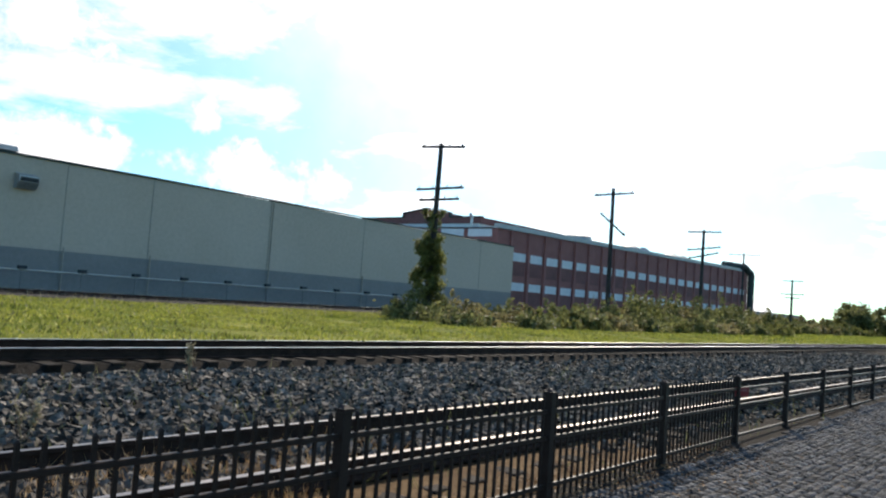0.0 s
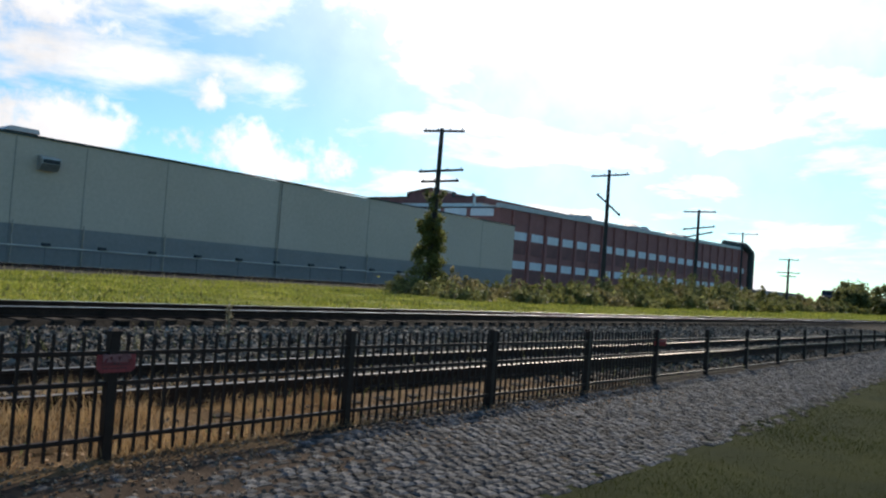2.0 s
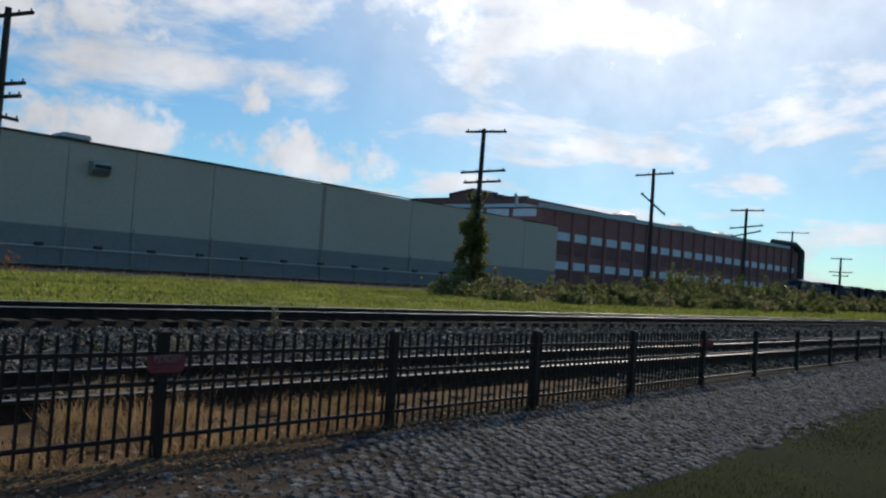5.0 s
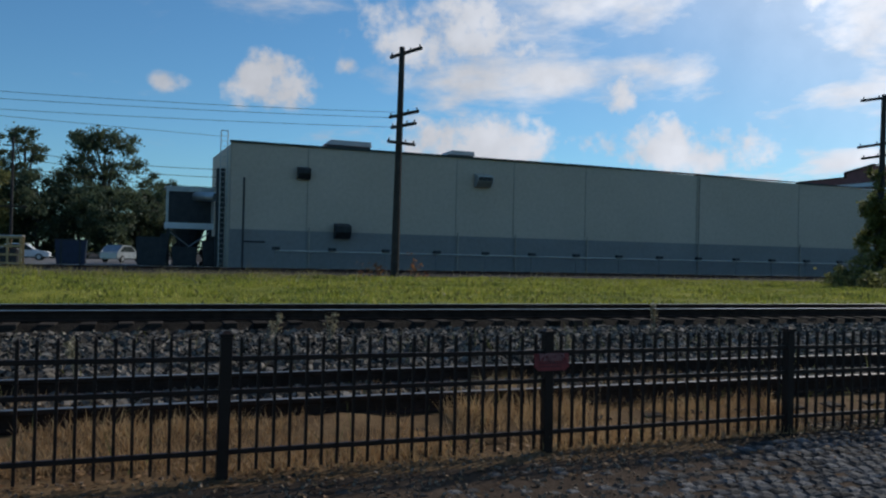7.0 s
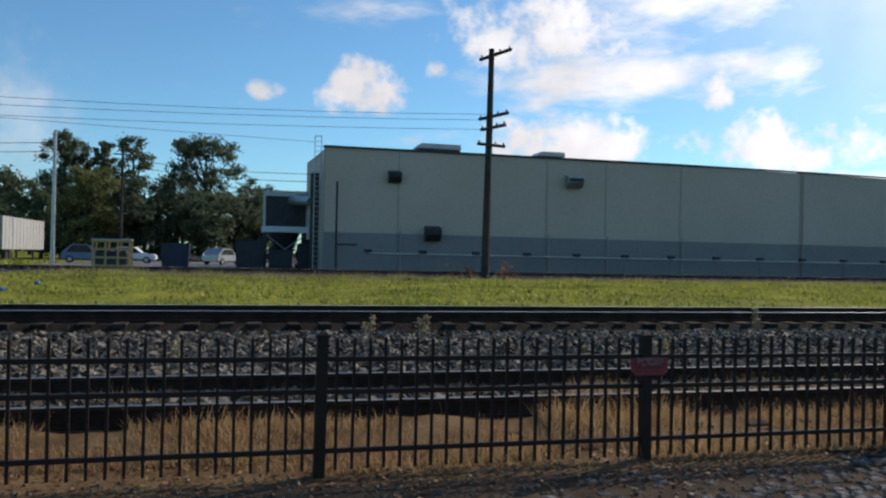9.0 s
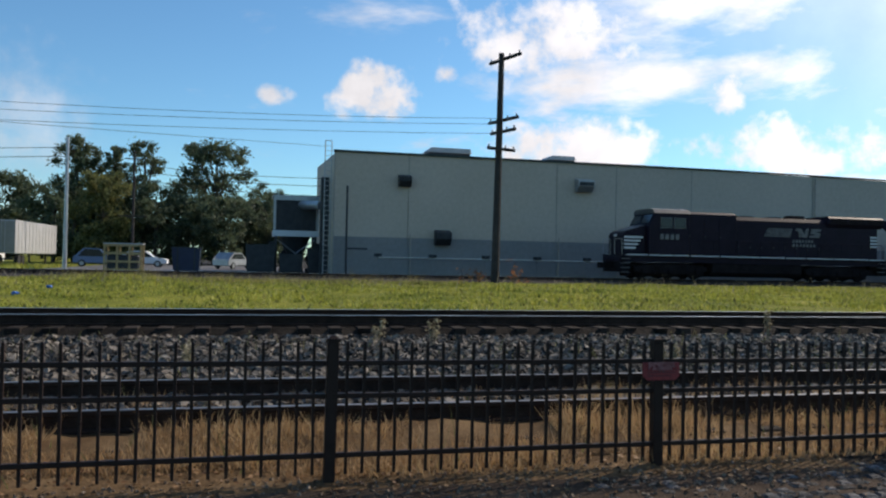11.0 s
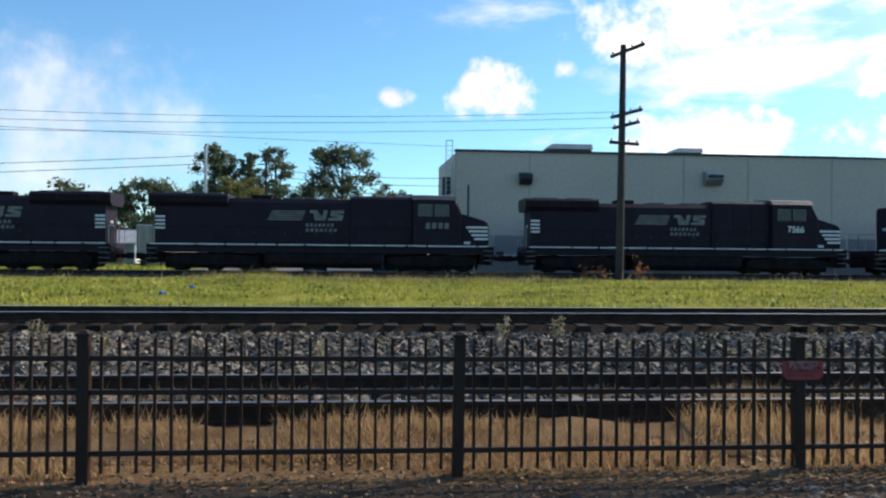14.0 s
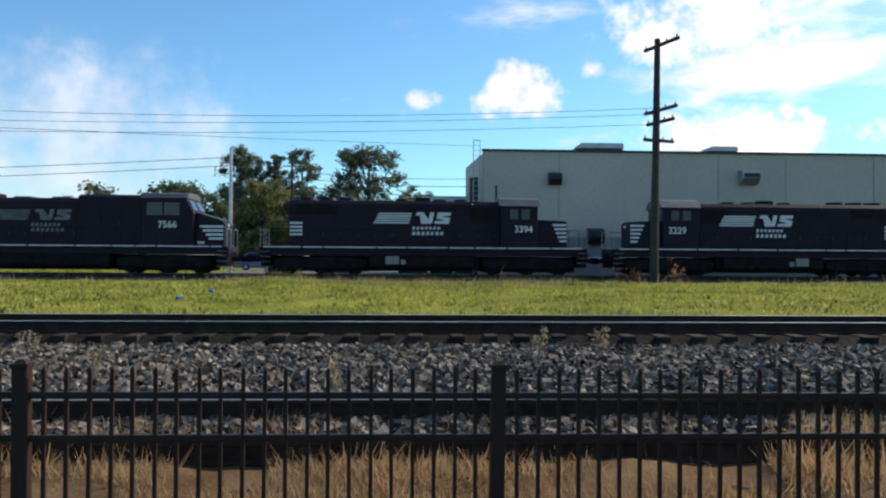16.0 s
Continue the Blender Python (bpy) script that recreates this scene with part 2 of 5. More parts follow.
M_GRASS = leafy("grass_blade", (0.10, 0.14, 0.018), (0.54, 0.52, 0.09), 0.3)
M_YELLOW = leafy("yellow_grass_blade", (0.34, 0.33, 0.07), (0.62, 0.55, 0.16), 0.5)
M_STRAW = leafy("dry_blade", (0.27, 0.155, 0.072), (0.58, 0.41, 0.215), 0.4)
M_LEAF = leafy("bush_leaf", (0.065, 0.080, 0.030), (0.26, 0.26, 0.10), 0.5)
M_SCRUB = leafy("yellowing_leaf", (0.13, 0.12, 0.05), (0.33, 0.28, 0.13), 0.5)
M_IVY = leafy("ivy_leaf", (0.065, 0.08, 0.022), (0.26, 0.25, 0.08), 0.5)
M_PEBBLE = surface("brown_pebble", (0.12, 0.085, 0.06), (0.28, 0.21, 0.15), 8, 0.9, 0, 0.3, 60, rand=0.5, spec=0.1)
M_LITTER = leafy("fallen_leaf", (0.12, 0.055, 0.022), (0.36, 0.21, 0.09), 0.2)
# Blades darkened for the same cloud shade as the lawn sheet.
M_SHADED_LAWNBLADE = leafy("shaded_lawn_blade", (0.022, 0.032, 0.008), (0.07, 0.08, 0.024), 0.4)
M_TREE = leafy("tree_leaf", (0.045, 0.068, 0.045), (0.15, 0.185, 0.10), 0.45)
M_SEED = leafy("seed_head", (0.20, 0.17, 0.10), (0.42, 0.38, 0.26), 0.4)
M_RUST_LEAF = leafy("red_leaf", (0.22, 0.06, 0.025), (0.42, 0.22, 0.08), 0.4)
M_BARK = surface("bark", (0.04, 0.032, 0.025), (0.09, 0.075, 0.06), 2, 0.95, 0, 0.6, 20)
M_PIPE = surface("weathered_pipe", (0.48, 0.44, 0.37), (0.62, 0.58, 0.50), 1.5, 0.4, 0.3, 0.05, 12)
M_DARKBLUE = surface("dark_blue_paint", (0.010, 0.014, 0.045), (0.02, 0.026, 0.07), 2, 0.5, 0, 0.05, 20)
M_TAN = surface("tan_timber", (0.42, 0.27, 0.11), (0.58, 0.40, 0.19), 3, 0.8, 0, 0.3, 30)
M_BLUE = surface("blue_car_paint", (0.02, 0.09, 0.30), (0.03, 0.12, 0.36), 1, 0.25, 0, 0.0, stain=0.1)
M_CARPAINT = surface("pale_blue_car_paint", (0.10, 0.16, 0.27), (0.13, 0.19, 0.31), 1, 0.3, 0, 0.0, stain=0.1)
M_TRAILER = surface("dull_white_panel", (0.36, 0.37, 0.37), (0.46, 0.46, 0.46), 0.5, 0.6, 0, 0.05, 8, stain=0.3)
# Ballast stone darkened: the shade along the far track is in its colour.
M_SHADED_BALLAST = surface("shaded_ballast_stone", (0.018, 0.016, 0.015), (0.06, 0.055, 0.05), 5, 0.9, 0, 0.4, 40, rand=0.6, spec=0.1)
M_TYRE = surface("tyre", (0.012, 0.012, 0.012), (0.025, 0.025, 0.025), 4, 0.85, 0, 0.2)


# Building blocks
def box(bm, x0, x1, y0, y1, z0, z1, m=None):
    vs = [bm.verts.new((x, y, z)) for z in (z0, z1) for y in (y0, y1) for x in (x0, x1)]
    if m is not None:
        for v in vs:
            v.co = m @ v.co
    for f in ((0, 2, 3, 1), (4, 5, 7, 6), (0, 1, 5, 4), (2, 6, 7, 3), (0, 4, 6, 2), (1, 3, 7, 5)):
        bm.faces.new([vs[i] for i in f])
    return vs


def tube(bm, p0, p1, r0, r1=None, seg=8, caps=True):
    p0, p1 = Vector(p0), Vector(p1)
    r1 = r0 if r1 is None else r1
    q = (p1 - p0).to_track_quat("Z", "Y")
    rings = []
    for p, r in ((p0, r0), (p1, r1)):
        rings.append([bm.verts.new(p + q @ Vector((r * math.cos(a), r * math.sin(a), 0))) for a in (2 * math.pi * i / seg for i in range(seg))])
    for i in range(seg):
        bm.faces.new((rings[0][i], rings[0][(i + 1) % seg], rings[1][(i + 1) % seg], rings[1][i]))
    if caps:
        bm.faces.new(rings[0][::-1])
        bm.faces.new(rings[1])


def prism(bm, outline, a0, a1, axis="y"):
    """An outline of (u, z) carried along an axis from a0 to a1. axis y: u is x; axis x: u is y."""
    put = (lambda u, z, a: (u, a, z)) if axis == "y" else (lambda u, z, a: (a, u, z))
    lo = [bm.verts.new(put(u, z, a0)) for u, z in outline]
    hi = [bm.verts.new(put(u, z, a1)) for u, z in outline]
    n = len(outline)
    for i in range(n):
        bm.faces.new((lo[i], lo[(i + 1) % n], hi[(i + 1) % n], hi[i]))
    bm.faces.new(lo[::-1])
    bm.faces.new(hi)


def bevel(bm, w=0.01, seg=1):
    bmesh.ops.bevel(bm, geom=bm.edges[:], offset=w, segments=seg, affect="EDGES", clamp_overlap=True)


def mesh_of(name, bm, mat):
    bmesh.ops.recalc_face_normals(bm, faces=bm.faces[:])
    me = bpy.data.meshes.new(name)
    bm.to_mesh(me)
    bm.free()
    me.materials.append(mat)
    return me


def part(name, bm, material, parent, label=""):
    ob = new(name, mesh_of(name, bm, material))
    ob.parent = parent
    return tagged(ob, label)


def solo(name, bm, material, label="", category="", kind="", group=""):
    return tagged(new(name, mesh_of(name, bm, material)), label, category, group, kind)


def thing(name, label, category, m=None, group="", kind=""):
    ob = new(name)
    ob.empty_display_size = 0.2
    if m is not None:
        ob.matrix_basis = m
    return tagged(ob, label, category, group, kind)


def shared(name, me, parent, m):
    ob = new(name, me)
    ob.parent = parent
    ob.matrix_basis = m
    return ob


def scatter(name, mat, verts, faces, label, category):
    me = bpy.data.meshes.new(name)
    me.from_pydata(verts, [], faces)
    me.materials.append(mat)
    return tagged(new(name, me), label, category, "", "stuff")


# Ground: one sheet whose height follows the banks and track beds across the view
PROFILE = [(-3000, 0.0), (-60, 0.0), (-12, 0.0), (2.6, -0.01), (3.4, -0.02), (5.2, 0.0), (5.8, 0.02), (6.3, 0.06), (8.6, 0.09), (9.4, 0.10), (10.6, 0.14),
           (12.5, 0.18), (13.0, 0.20), (13.12, 0.33), (16.3, 0.33), (17.4, 0.16), (19, 0.20), (24, 0.27), (30, 0.28), (38, 0.24), (42, 0.19), (45, 0.17), (46.4, 0.24), (47.2, 0.30), (51.8, 0.30), (53, 0.15), (63, 0.15), (90, 0.1), (3000, 0.0)]


def ground_z(y):
    for (a, za), (b, zb) in zip(PROFILE, PROFILE[1:]):
        if a <= y <= b:
            return za + (zb - za) * (y - a) / (b - a)
    return 0.0


def swell(x, y):
    """Low humps of the grass strip, dying out at its edges."""
    edge = max(0.0, min(1.0, (y - 18.0) / 2.0, (45.0 - y) / 3.0))
    hump = 0.24 * math.exp(-((x + 6.5) / 3.2) ** 2 - ((y - 39.5) / 2.2) ** 2)
    return hump + edge * (0.09 * noise.noise((x * 0.11, y * 0.15, 1.0)) + 0.10 * max(0.0, noise.noise((x * 0.27, y * 0.22, 4.0))))


def build_ground():
    xs = [-3000, -400, -120] + [-60 + i * 1.5 for i in range(120)] + [i * 4.0 for i in range(31, 41)] + [220, 400, 3000]
    ys = sorted({p[0] for p in PROFILE} | {14.4, 56, 60} | {20.0 + 1.5 * i for i in range(16)})
    mats = [M_SHADED_LAWN, M_JOINT, M_DRY, M_BED, M_GREEN, M_GRAVEL]
    bm = bmesh.new()
    rows = []
    for y in ys:
        row = []
        for x in xs:
            z = ground_z(y)
            z += swell(x, y)
            row.append(bm.verts.new((x, y, z)))
        rows.append(row)
    for j in range(len(ys) - 1):
        yc = (ys[j] + ys[j + 1]) / 2
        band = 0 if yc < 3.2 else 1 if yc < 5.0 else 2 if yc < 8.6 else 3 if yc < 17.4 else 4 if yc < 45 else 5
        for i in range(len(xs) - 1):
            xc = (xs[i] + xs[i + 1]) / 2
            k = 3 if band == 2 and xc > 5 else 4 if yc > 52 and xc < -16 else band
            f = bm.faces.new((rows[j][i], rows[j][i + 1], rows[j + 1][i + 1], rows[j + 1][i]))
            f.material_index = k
            f.smooth = True
    me = bpy.data.meshes.new("ground")
    bm.to_mesh(me)
    bm.free()
    for mt in mats:
        me.materials.append(mt)
    tagged(new("ground", me), "grassy and gravelled ground beside railway tracks", "ground", "", "structure")


build_ground()


# Railway tracks: rails of real section on timber ties
RAIL = [(-0.075, 0.0), (0.075, 0.0), (0.075, 0.018), (0.012, 0.035), (0.012, 0.125), (0.036, 0.135), (0.036, 0.168), (-0.036, 0.168), (-0.036, 0.135), (-0.012, 0.125), (-0.012, 0.035), (-0.075, 0.018)]


def tie_mesh(seed):
    rnd = random.Random(seed)
    bm = bmesh.new()
    box(bm, -0.115, 0.115, -1.3, 1.3, -0.17, 0.0)
    for v in bm.verts:
        v.co += Vector((rnd.uniform(-0.012, 0.012), rnd.uniform(-0.04, 0.04), rnd.uniform(-0.008, 0.008)))
    bevel(bm, 0.012)
    return mesh_of("tie", bm, M_TIE)


TIES = [tie_mesh(i) for i in range(4)]


def track(yc, top, x0, x1, tx0, tx1, label, head, step=0.53, sunk=0.0):
    tr = thing("railway_track", label, "railway track", pose(0, yc, 0), "tracks")
    zr = top - 0.172
    for side in (-1, 1):
        y = side * 0.7175 + side * 0.036
        bm = bmesh.new()
        prism(bm, [(y + u, zr + z) for u, z in RAIL], x0, x1, "x")
        rail = part("rail", bm, M_RAIL_SIDE, tr, "rusty steel rail")
        bm = bmesh.new()
        box(bm, x0, x1, y - 0.033, y + 0.033, top - 0.004, top)
        part("railhead", bm, head, rail, "worn shiny running surface")
    rnd = random.Random(int(yc))
    x = tx0
    while x < tx1:
        shared("tie", TIES[rnd.randrange(4)], tr, pose(x + rnd.uniform(-0.03, 0.03), rnd.uniform(-0.05, 0.05), zr - 0.002 - sunk, 0, 0, rnd.uniform(-1.5, 1.5)))
        x += step
    return tr


track(7.42, 0.28, -300, 300, -6, 14, "disused rusty railway track overgrown with dry grass", M_RAIL_DULL, 0.55, 0.03)
track(14.35, 0.52, -600, 600, -22, 62, "main line railway track with polished rails on ballast", M_RAIL_TOP)
track(49.5, 0.49, -600, 600, -40, 110, "far railway track behind the grass strip", M_RAIL_TOP, 0.6)


# Fence: black iron fence of posts, three rails and pickets, then plain rails
FX0, FDY, FDZ = 0.53, 0.0211, -0.0065


def fence_at(x):
    return Vector((x, 5.4 + FDY * (x - FX0), FDZ * (x - FX0)))


def post_mesh():
    bm = bmesh.new()
    box(bm, -0.038, 0.038, -0.038, 0.038, -0.08, 0.94)
    bevel(bm, 0.005)
    return mesh_of("post", bm, M_IRON)


def cap_mesh():
    bm = bmesh.new()
    box(bm, -0.045, 0.045, -0.045, 0.045, 0.94, 0.96)
    vs = box(bm, -0.036, 0.036, -0.036, 0.036, 0.96, 0.98)
    for v in vs[4:]:
        v.co.x *= 0.4
        v.co.y *= 0.4
    return mesh_of("cap", bm, M_IRON)


def picket_mesh():
    bm = bmesh.new()
    box(bm, -0.0098, 0.0098, -0.0098, 0.0098, 0.05, 0.925)
    vs = box(bm, -0.0098, 0.0098, -0.0098, 0.0098, 0.925, 0.94)
    for v in vs[4:]:
        v.co.x *= 0.3
        v.co.y *= 0.3
    return mesh_of("picket", bm, M_IRON)


def fence_rail_mesh():
    bm = bmesh.new()
    box(bm, 0.03, 2.41, -0.017, 0.017, -0.017, 0.017)
    bevel(bm, 0.004)
    return mesh_of("rail", bm, M_IRON)


RAIL_Z = (0.795, 0.575, 0.178)


def build_fence():
    post_me, cap_me, picket_me, rail_me = post_mesh(), cap_mesh(), picket_mesh(), fence_rail_mesh()
    turn = math.degrees(math.atan(FDY))
    lean = -math.degrees(math.atan(FDZ))
    rnd = random.Random(3)
    picketed = thing("fence", "black painted iron picket fence along a disused track", "fence")
    plain = thing("fence", "black painted iron post and rail fence continuing without pickets", "fence")
    for k in range(-4, 24):
        p = fence_at(FX0 + 2.44 * k)
        home = picketed if k <= 5 else plain
        post = shared("post", post_me, home, pose(*p, rnd.uniform(-0.6, 0.6), rnd.uniform(-0.6, 0.9), turn))
        shared("cap", cap_me, post, Matrix())
        if k == 23:
            break
        for z in RAIL_Z:
            shared("rail", rail_me, picketed if k < 5 else plain, pose(p.x, p.y, p.z + z, 0, lean, turn))
        if k < 5:
            for i in range(1, 22):
                q = fence_at(FX0 + 2.44 * (k + i / 22))
                shared("picket", picket_me, picketed, pose(q.x, q.y, q.z, 0, rnd.uniform(-0.35, 0.35), turn))


build_fence()


# Warehouse of panels, with a darker base band
WX0, WX1, WY = 5.8, 87.2, 60.0


def roof_z(x):
    return 9.5 - 0.5 * max(0.0, (x - 40) / 47.2)


def quad_wall(bm, xa, xb, y0, y1, z0, za, zb):
    """A wall slab from xa to xb whose top falls from za to zb."""
    prism(bm, [(xa, z0), (xb, z0), (xb, zb), (xa, za)], y0, y1)


def build_warehouse():
    wh = thing("warehouse", "long beige panelled warehouse with a grey base band", "building")
    joints = [WX0, 11.5, 23.7, 28.9, 35.8, 47.6, 59.7, 70.5, 80.0, WX1]
    for a, b in zip(joints, joints[1:]):
        bm = bmesh.new()
        quad_wall(bm, a + 0.005, b - 0.005, WY, WY + 0.25, 3.12, roof_z(a), roof_z(b))
        part("panel", bm, M_WALL, wh, "beige wall panel")
        bm = bmesh.new()
        quad_wall(bm, a + 0.005, b - 0.005, WY - 0.01, WY + 0.25, -0.2, 3.115, 3.115)
        part("base_panel", bm, M_BASE, wh, "grey base panel")
        bm = bmesh.new()
        quad_wall(bm, a - 0.035, a + 0.035, WY - 0.03, WY + 0.2, 3.12, roof_z(a) - 0.05, roof_z(a) - 0.05)
        part("joint", bm, M_SEAM, wh)
        bm = bmesh.new()
        quad_wall(bm, a - 0.09, b + 0.09 if b == WX1 else b - 0.1, WY - 0.12, WY + 0.4, roof_z(a) - 0.0, roof_z(a) + 0.16, roof_z(b) + 0.16)
        part("coping", bm, M_COPING, wh, "dark green roof edge")
    # end walls and roof
    bm = bmesh.new()
    prism(bm, [(WY + 0.26, -0.2), (WY + 17.5, -0.2), (WY + 17.5, 10.2), (WY + 0.26, 9.4)], WX0, WX0 + 0.25, "x")
    part("end_wall", bm, M_WALL, wh, "beige end wall")
    bm = bmesh.new()
    box(bm, WX1 - 0.25, WX1, WY + 0.26, WY + 12, -0.2, 8.9)
    part("end_wall", bm, M_WALL, wh)
    bm = bmesh.new()
    prism(bm, [(WX0 + 0.25, 9.2), (WX1 - 0.25, 8.6), (WX1 - 0.25, 8.8), (WX0 + 0.25, 9.4)], WY + 0.3, WY + 17.4)
    part("roof", bm, M_ROOFMETAL, wh)
    # downpipes
    for x in (11.5, 23.7, 28.9, 35.8, 47.6, 59.7, 70.5):
        bm = bmesh.new()
        tube(bm, (x + 0.2, WY - 0.1, 0.2), (x + 0.2, WY - 0.1, 3.4 if x != 47.6 else roof_z(x) - 0.2), 0.06)
        part("downpipe", bm, M_SEAM, wh, "thin painted downpipe")


build_warehouse()


def wall_hood(x, z, w, h, d, label, mat=None):
    """A sheet-metal ventilation hood on the wall: a sloped top and a dark open mouth."""
    hood = thing("wall_hood", label, "vent hood", pose(x, WY, z), "wall hoods")
    bm = bmesh.new()
    prism(bm, [(0, h / 2), (-d, h / 2 - 0.18 * h), (-d, -0.1 * h), (-0.55 * d, -h / 2), (0, -h / 2)], -w / 2, w / 2, "x")
    bevel(bm, 0.015)
    part("shell", bm, mat or M_STEEL, hood)
    bm = bmesh.new()
    box(bm, -w / 2 + 0.06, w / 2 - 0.06, -d - 0.02, -d + 0.05, -0.06 * h, h * 0.2)
    part("mouth", bm, M_DARKSTEEL, hood, "dark louvred mouth")
    for i in range(3):
        bm = bmesh.new()
        box(bm, -w / 2 + 0.05, w / 2 - 0.05, -d - 0.05, -d - 0.015, -0.04 * h + i * 0.08 * h, -0.02 * h + i * 0.08 * h)
        part("slat", bm, M_DARKSTEEL, hood)


wall_hood(11.15, 7.5, 0.95, 0.95, 0.7, "dark metal vent hood high on the warehouse wall", M_DARKSTEEL)
wall_hood(25.9, 7.75, 1.35, 1.1, 0.9, "galvanised metal vent hood high on the warehouse wall")
wall_hood(14.2, 3.2, 1.2, 1.2, 0.9, "dark metal vent hood low on the warehouse wall", M_DARKSTEEL)


def roof_unit(x, w, h, y=64.0):
    ru = thing("rooftop_unit", "pale sheet-metal ventilation unit on the warehouse roof", "rooftop unit", pose(x, y, 9.35), "rooftop units")
    bm = bmesh.new()
    prism(bm, [(-w / 2 + 0.25, 0), (w / 2 - 0.1, 0), (w / 2 - 0.1, h * 0.8), (-w / 2 + 0.25, h * 0.8)], 0, 2.0)
    part("body", bm, M_DARKSTEEL, ru)
    bm = bmesh.new()
    prism(bm, [(-w / 2, h * 0.72), (w / 2, h * 0.72), (w / 2 - 0.1, h), (-w / 2 + 0.45, h)], -0.15, 2.15)
    bevel(bm, 0.02)
    part("cowl", bm, M_ROOFMETAL, ru)


roof_unit(15.6, 3.9, 1.45)
roof_unit(25.6, 2.6, 1.3)


def pipe_run():
    pr = thing("pipe_run", "horizontal steel pipe on brackets along the warehouse wall", "pipe")
    for i in range(16):
        a, b = 9.0 + i * 4.2, 9.0 + (i + 1) * 4.2
        bm = bmesh.new()
        tube(bm, (a, 58.6, 1.56), (b, 58.6, 1.56), 0.075)
        part("pipe", bm, M_PIPE, pr)
        bm = bmesh.new()
        box(bm, a - 0.28, a + 0.28, 58.45, 58.75, 1.63, 1.86)
        tube(bm, (a, 58.6, 1.3), (a, 58.6, 1.7), 0.04)
        part("bracket", bm, M_DARKSTEEL, pr, "dark saddle bracket")
        bm = bmesh.new()
        box(bm, a - 0.05, a + 0.05, 58.55, 58.65, 0.0, 1.5)
        part("stanchion", bm, M_BASE, pr)


pipe_run()


# Brick factory beyond, seen obliquely
def build_factory():
    fa = thing("factory", "long red brick factory with rows of white window heads", "building")
    y0, xa, xb = 66.0, 91.8, 197.0
    bm = bmesh.new()
    quad_wall(bm, xa, xb, y0, y0 + 0.4, -0.2, 12.1, 13.4)
    part("wall", bm, M_BRICK, fa)
    bm = bmesh.new()
    box(bm, xa, xa + 0.4, y0 + 0.41, y0 + 40, -0.2, 12.2)
    part("wall", bm, M_BRICK, fa)
    bm = bmesh.new()
    box(bm, xb - 0.4, xb, y0 + 0.41, y0 + 30, -0.2, 13.3)
    part("wall", bm, M_BRICK_DK, fa)
    bm = bmesh.new()
    prism(bm, [(xa, 12.0), (xb, 13.3), (xb, 13.6), (xa, 12.3)], y0 + 0.41, y0 + 40)
    part("roof", bm, M_ROOFMETAL, fa)
    bm = bmesh.new()
    prism(bm, [(xa - 0.3, 12.1), (xb, 13.4), (xb, 14.05), (xa - 0.3, 12.75)], y0 - 0.3, y0 + 0.5)
    part("parapet", bm, M_ROOFMETAL, fa, "pale metal parapet band")
    bm = bmesh.new()
    for k in range(3):
        box(bm, xa - 0.06, xa - 0.005, y0 + 1 + k * 5, y0 + 5.2 + k * 5, 10.9, 12.0)
    part("clerestory", bm, M_WHITE, fa, "white painted window band")
    for i in range(22):
        x0, x1 = 95.2 + 4.55 * i, 99.75 + 4.55 * i
        f0 = (x0 - xa) / (xb - xa)
        bm = bmesh.new()
        box(bm, x0 - 0.3, x0 + 0.3, y0 - 0.3, y0 - 0.01, -0.2, 12.0 + 1.3 * f0)
        part("pier", bm, M_BRICK, fa, "brick pier")
        for z0, z1 in ((3.6, 4.75), (7.85, 9.05)):
            bm = bmesh.new()
            box(bm, x0 + 0.5, x1 - 0.6, y0 - 0.06, y0 - 0.005, z0, z1)
            win = part("window", bm, M_WHITE, fa, "white painted window panel")
            bm = bmesh.new()
            box(bm, x0 + 0.6, x1 - 0.7, y0 - 0.08, y0 - 0.064, z0 - 2.1, z0 - 0.15)
            part("infill", bm, M_BRICK_DK, win, "dark bricked-up opening")
    # gabled monitor and chimney-like stacks on the roof
    bm = bmesh.new()
    box(bm, 96.0, 130.0, 72.4, 95.6, 12.0, 13.3)
    part("monitor", bm, M_WHITE, fa, "pale clerestory band")
    bm = bmesh.new()
    prism(bm, [(72.0, 13.3), (96.0, 13.3), (96.0, 14.2), (87.3, 14.2), (87.3, 14.9), (82.7, 15.6), (78.3, 14.9), (78.3, 14.2), (72.0, 14.2)], 95.8, 130.0, "x")
    part("gable", bm, M_BRICK_DK, fa, "stepped brick gable")
    bm = bmesh.new()
    prism(bm, [(71.8, 14.2), (78.1, 14.2), (78.1, 14.9), (82.7, 15.65), (87.5, 14.9), (87.5, 14.2), (96.2, 14.2), (96.2, 14.36), (87.7, 14.36), (87.7, 15.05), (82.7, 15.82), (77.9, 15.05), (77.9, 14.36), (71.8, 14.36)], 95.6, 96.2, "x")
    part("gable_coping", bm, M_COPING, fa, "dark coping on the gable")
    for x, r in ((121, 2.6), (141, 2.2), (147, 1.4), (160, 2.4), (166, 2.0)):
        bm = bmesh.new()
        tube(bm, (x, 70, 12.6), (x, 70, 14.0), r, r * 0.9, 12)
        tube(bm, (x, 70, 14.0), (x, 70, 14.6), r * 0.9, r * 0.4, 12)
        part("roof_ventilator", bm, M_ROOFMETAL, fa)
    bm = bmesh.new()
    tube(bm, (93.5, 72, 12), (93.5, 72, 13.9), 0.22)
    tube(bm, (93.5, 72, 13.9), (93.0, 72, 14.3), 0.22)
    part("stack", bm, M_STEEL, fa)
    bm = bmesh.new()
    tube(bm, (195, 64.5, 0), (195, 64.5, 12.8), 0.8, None, 12)
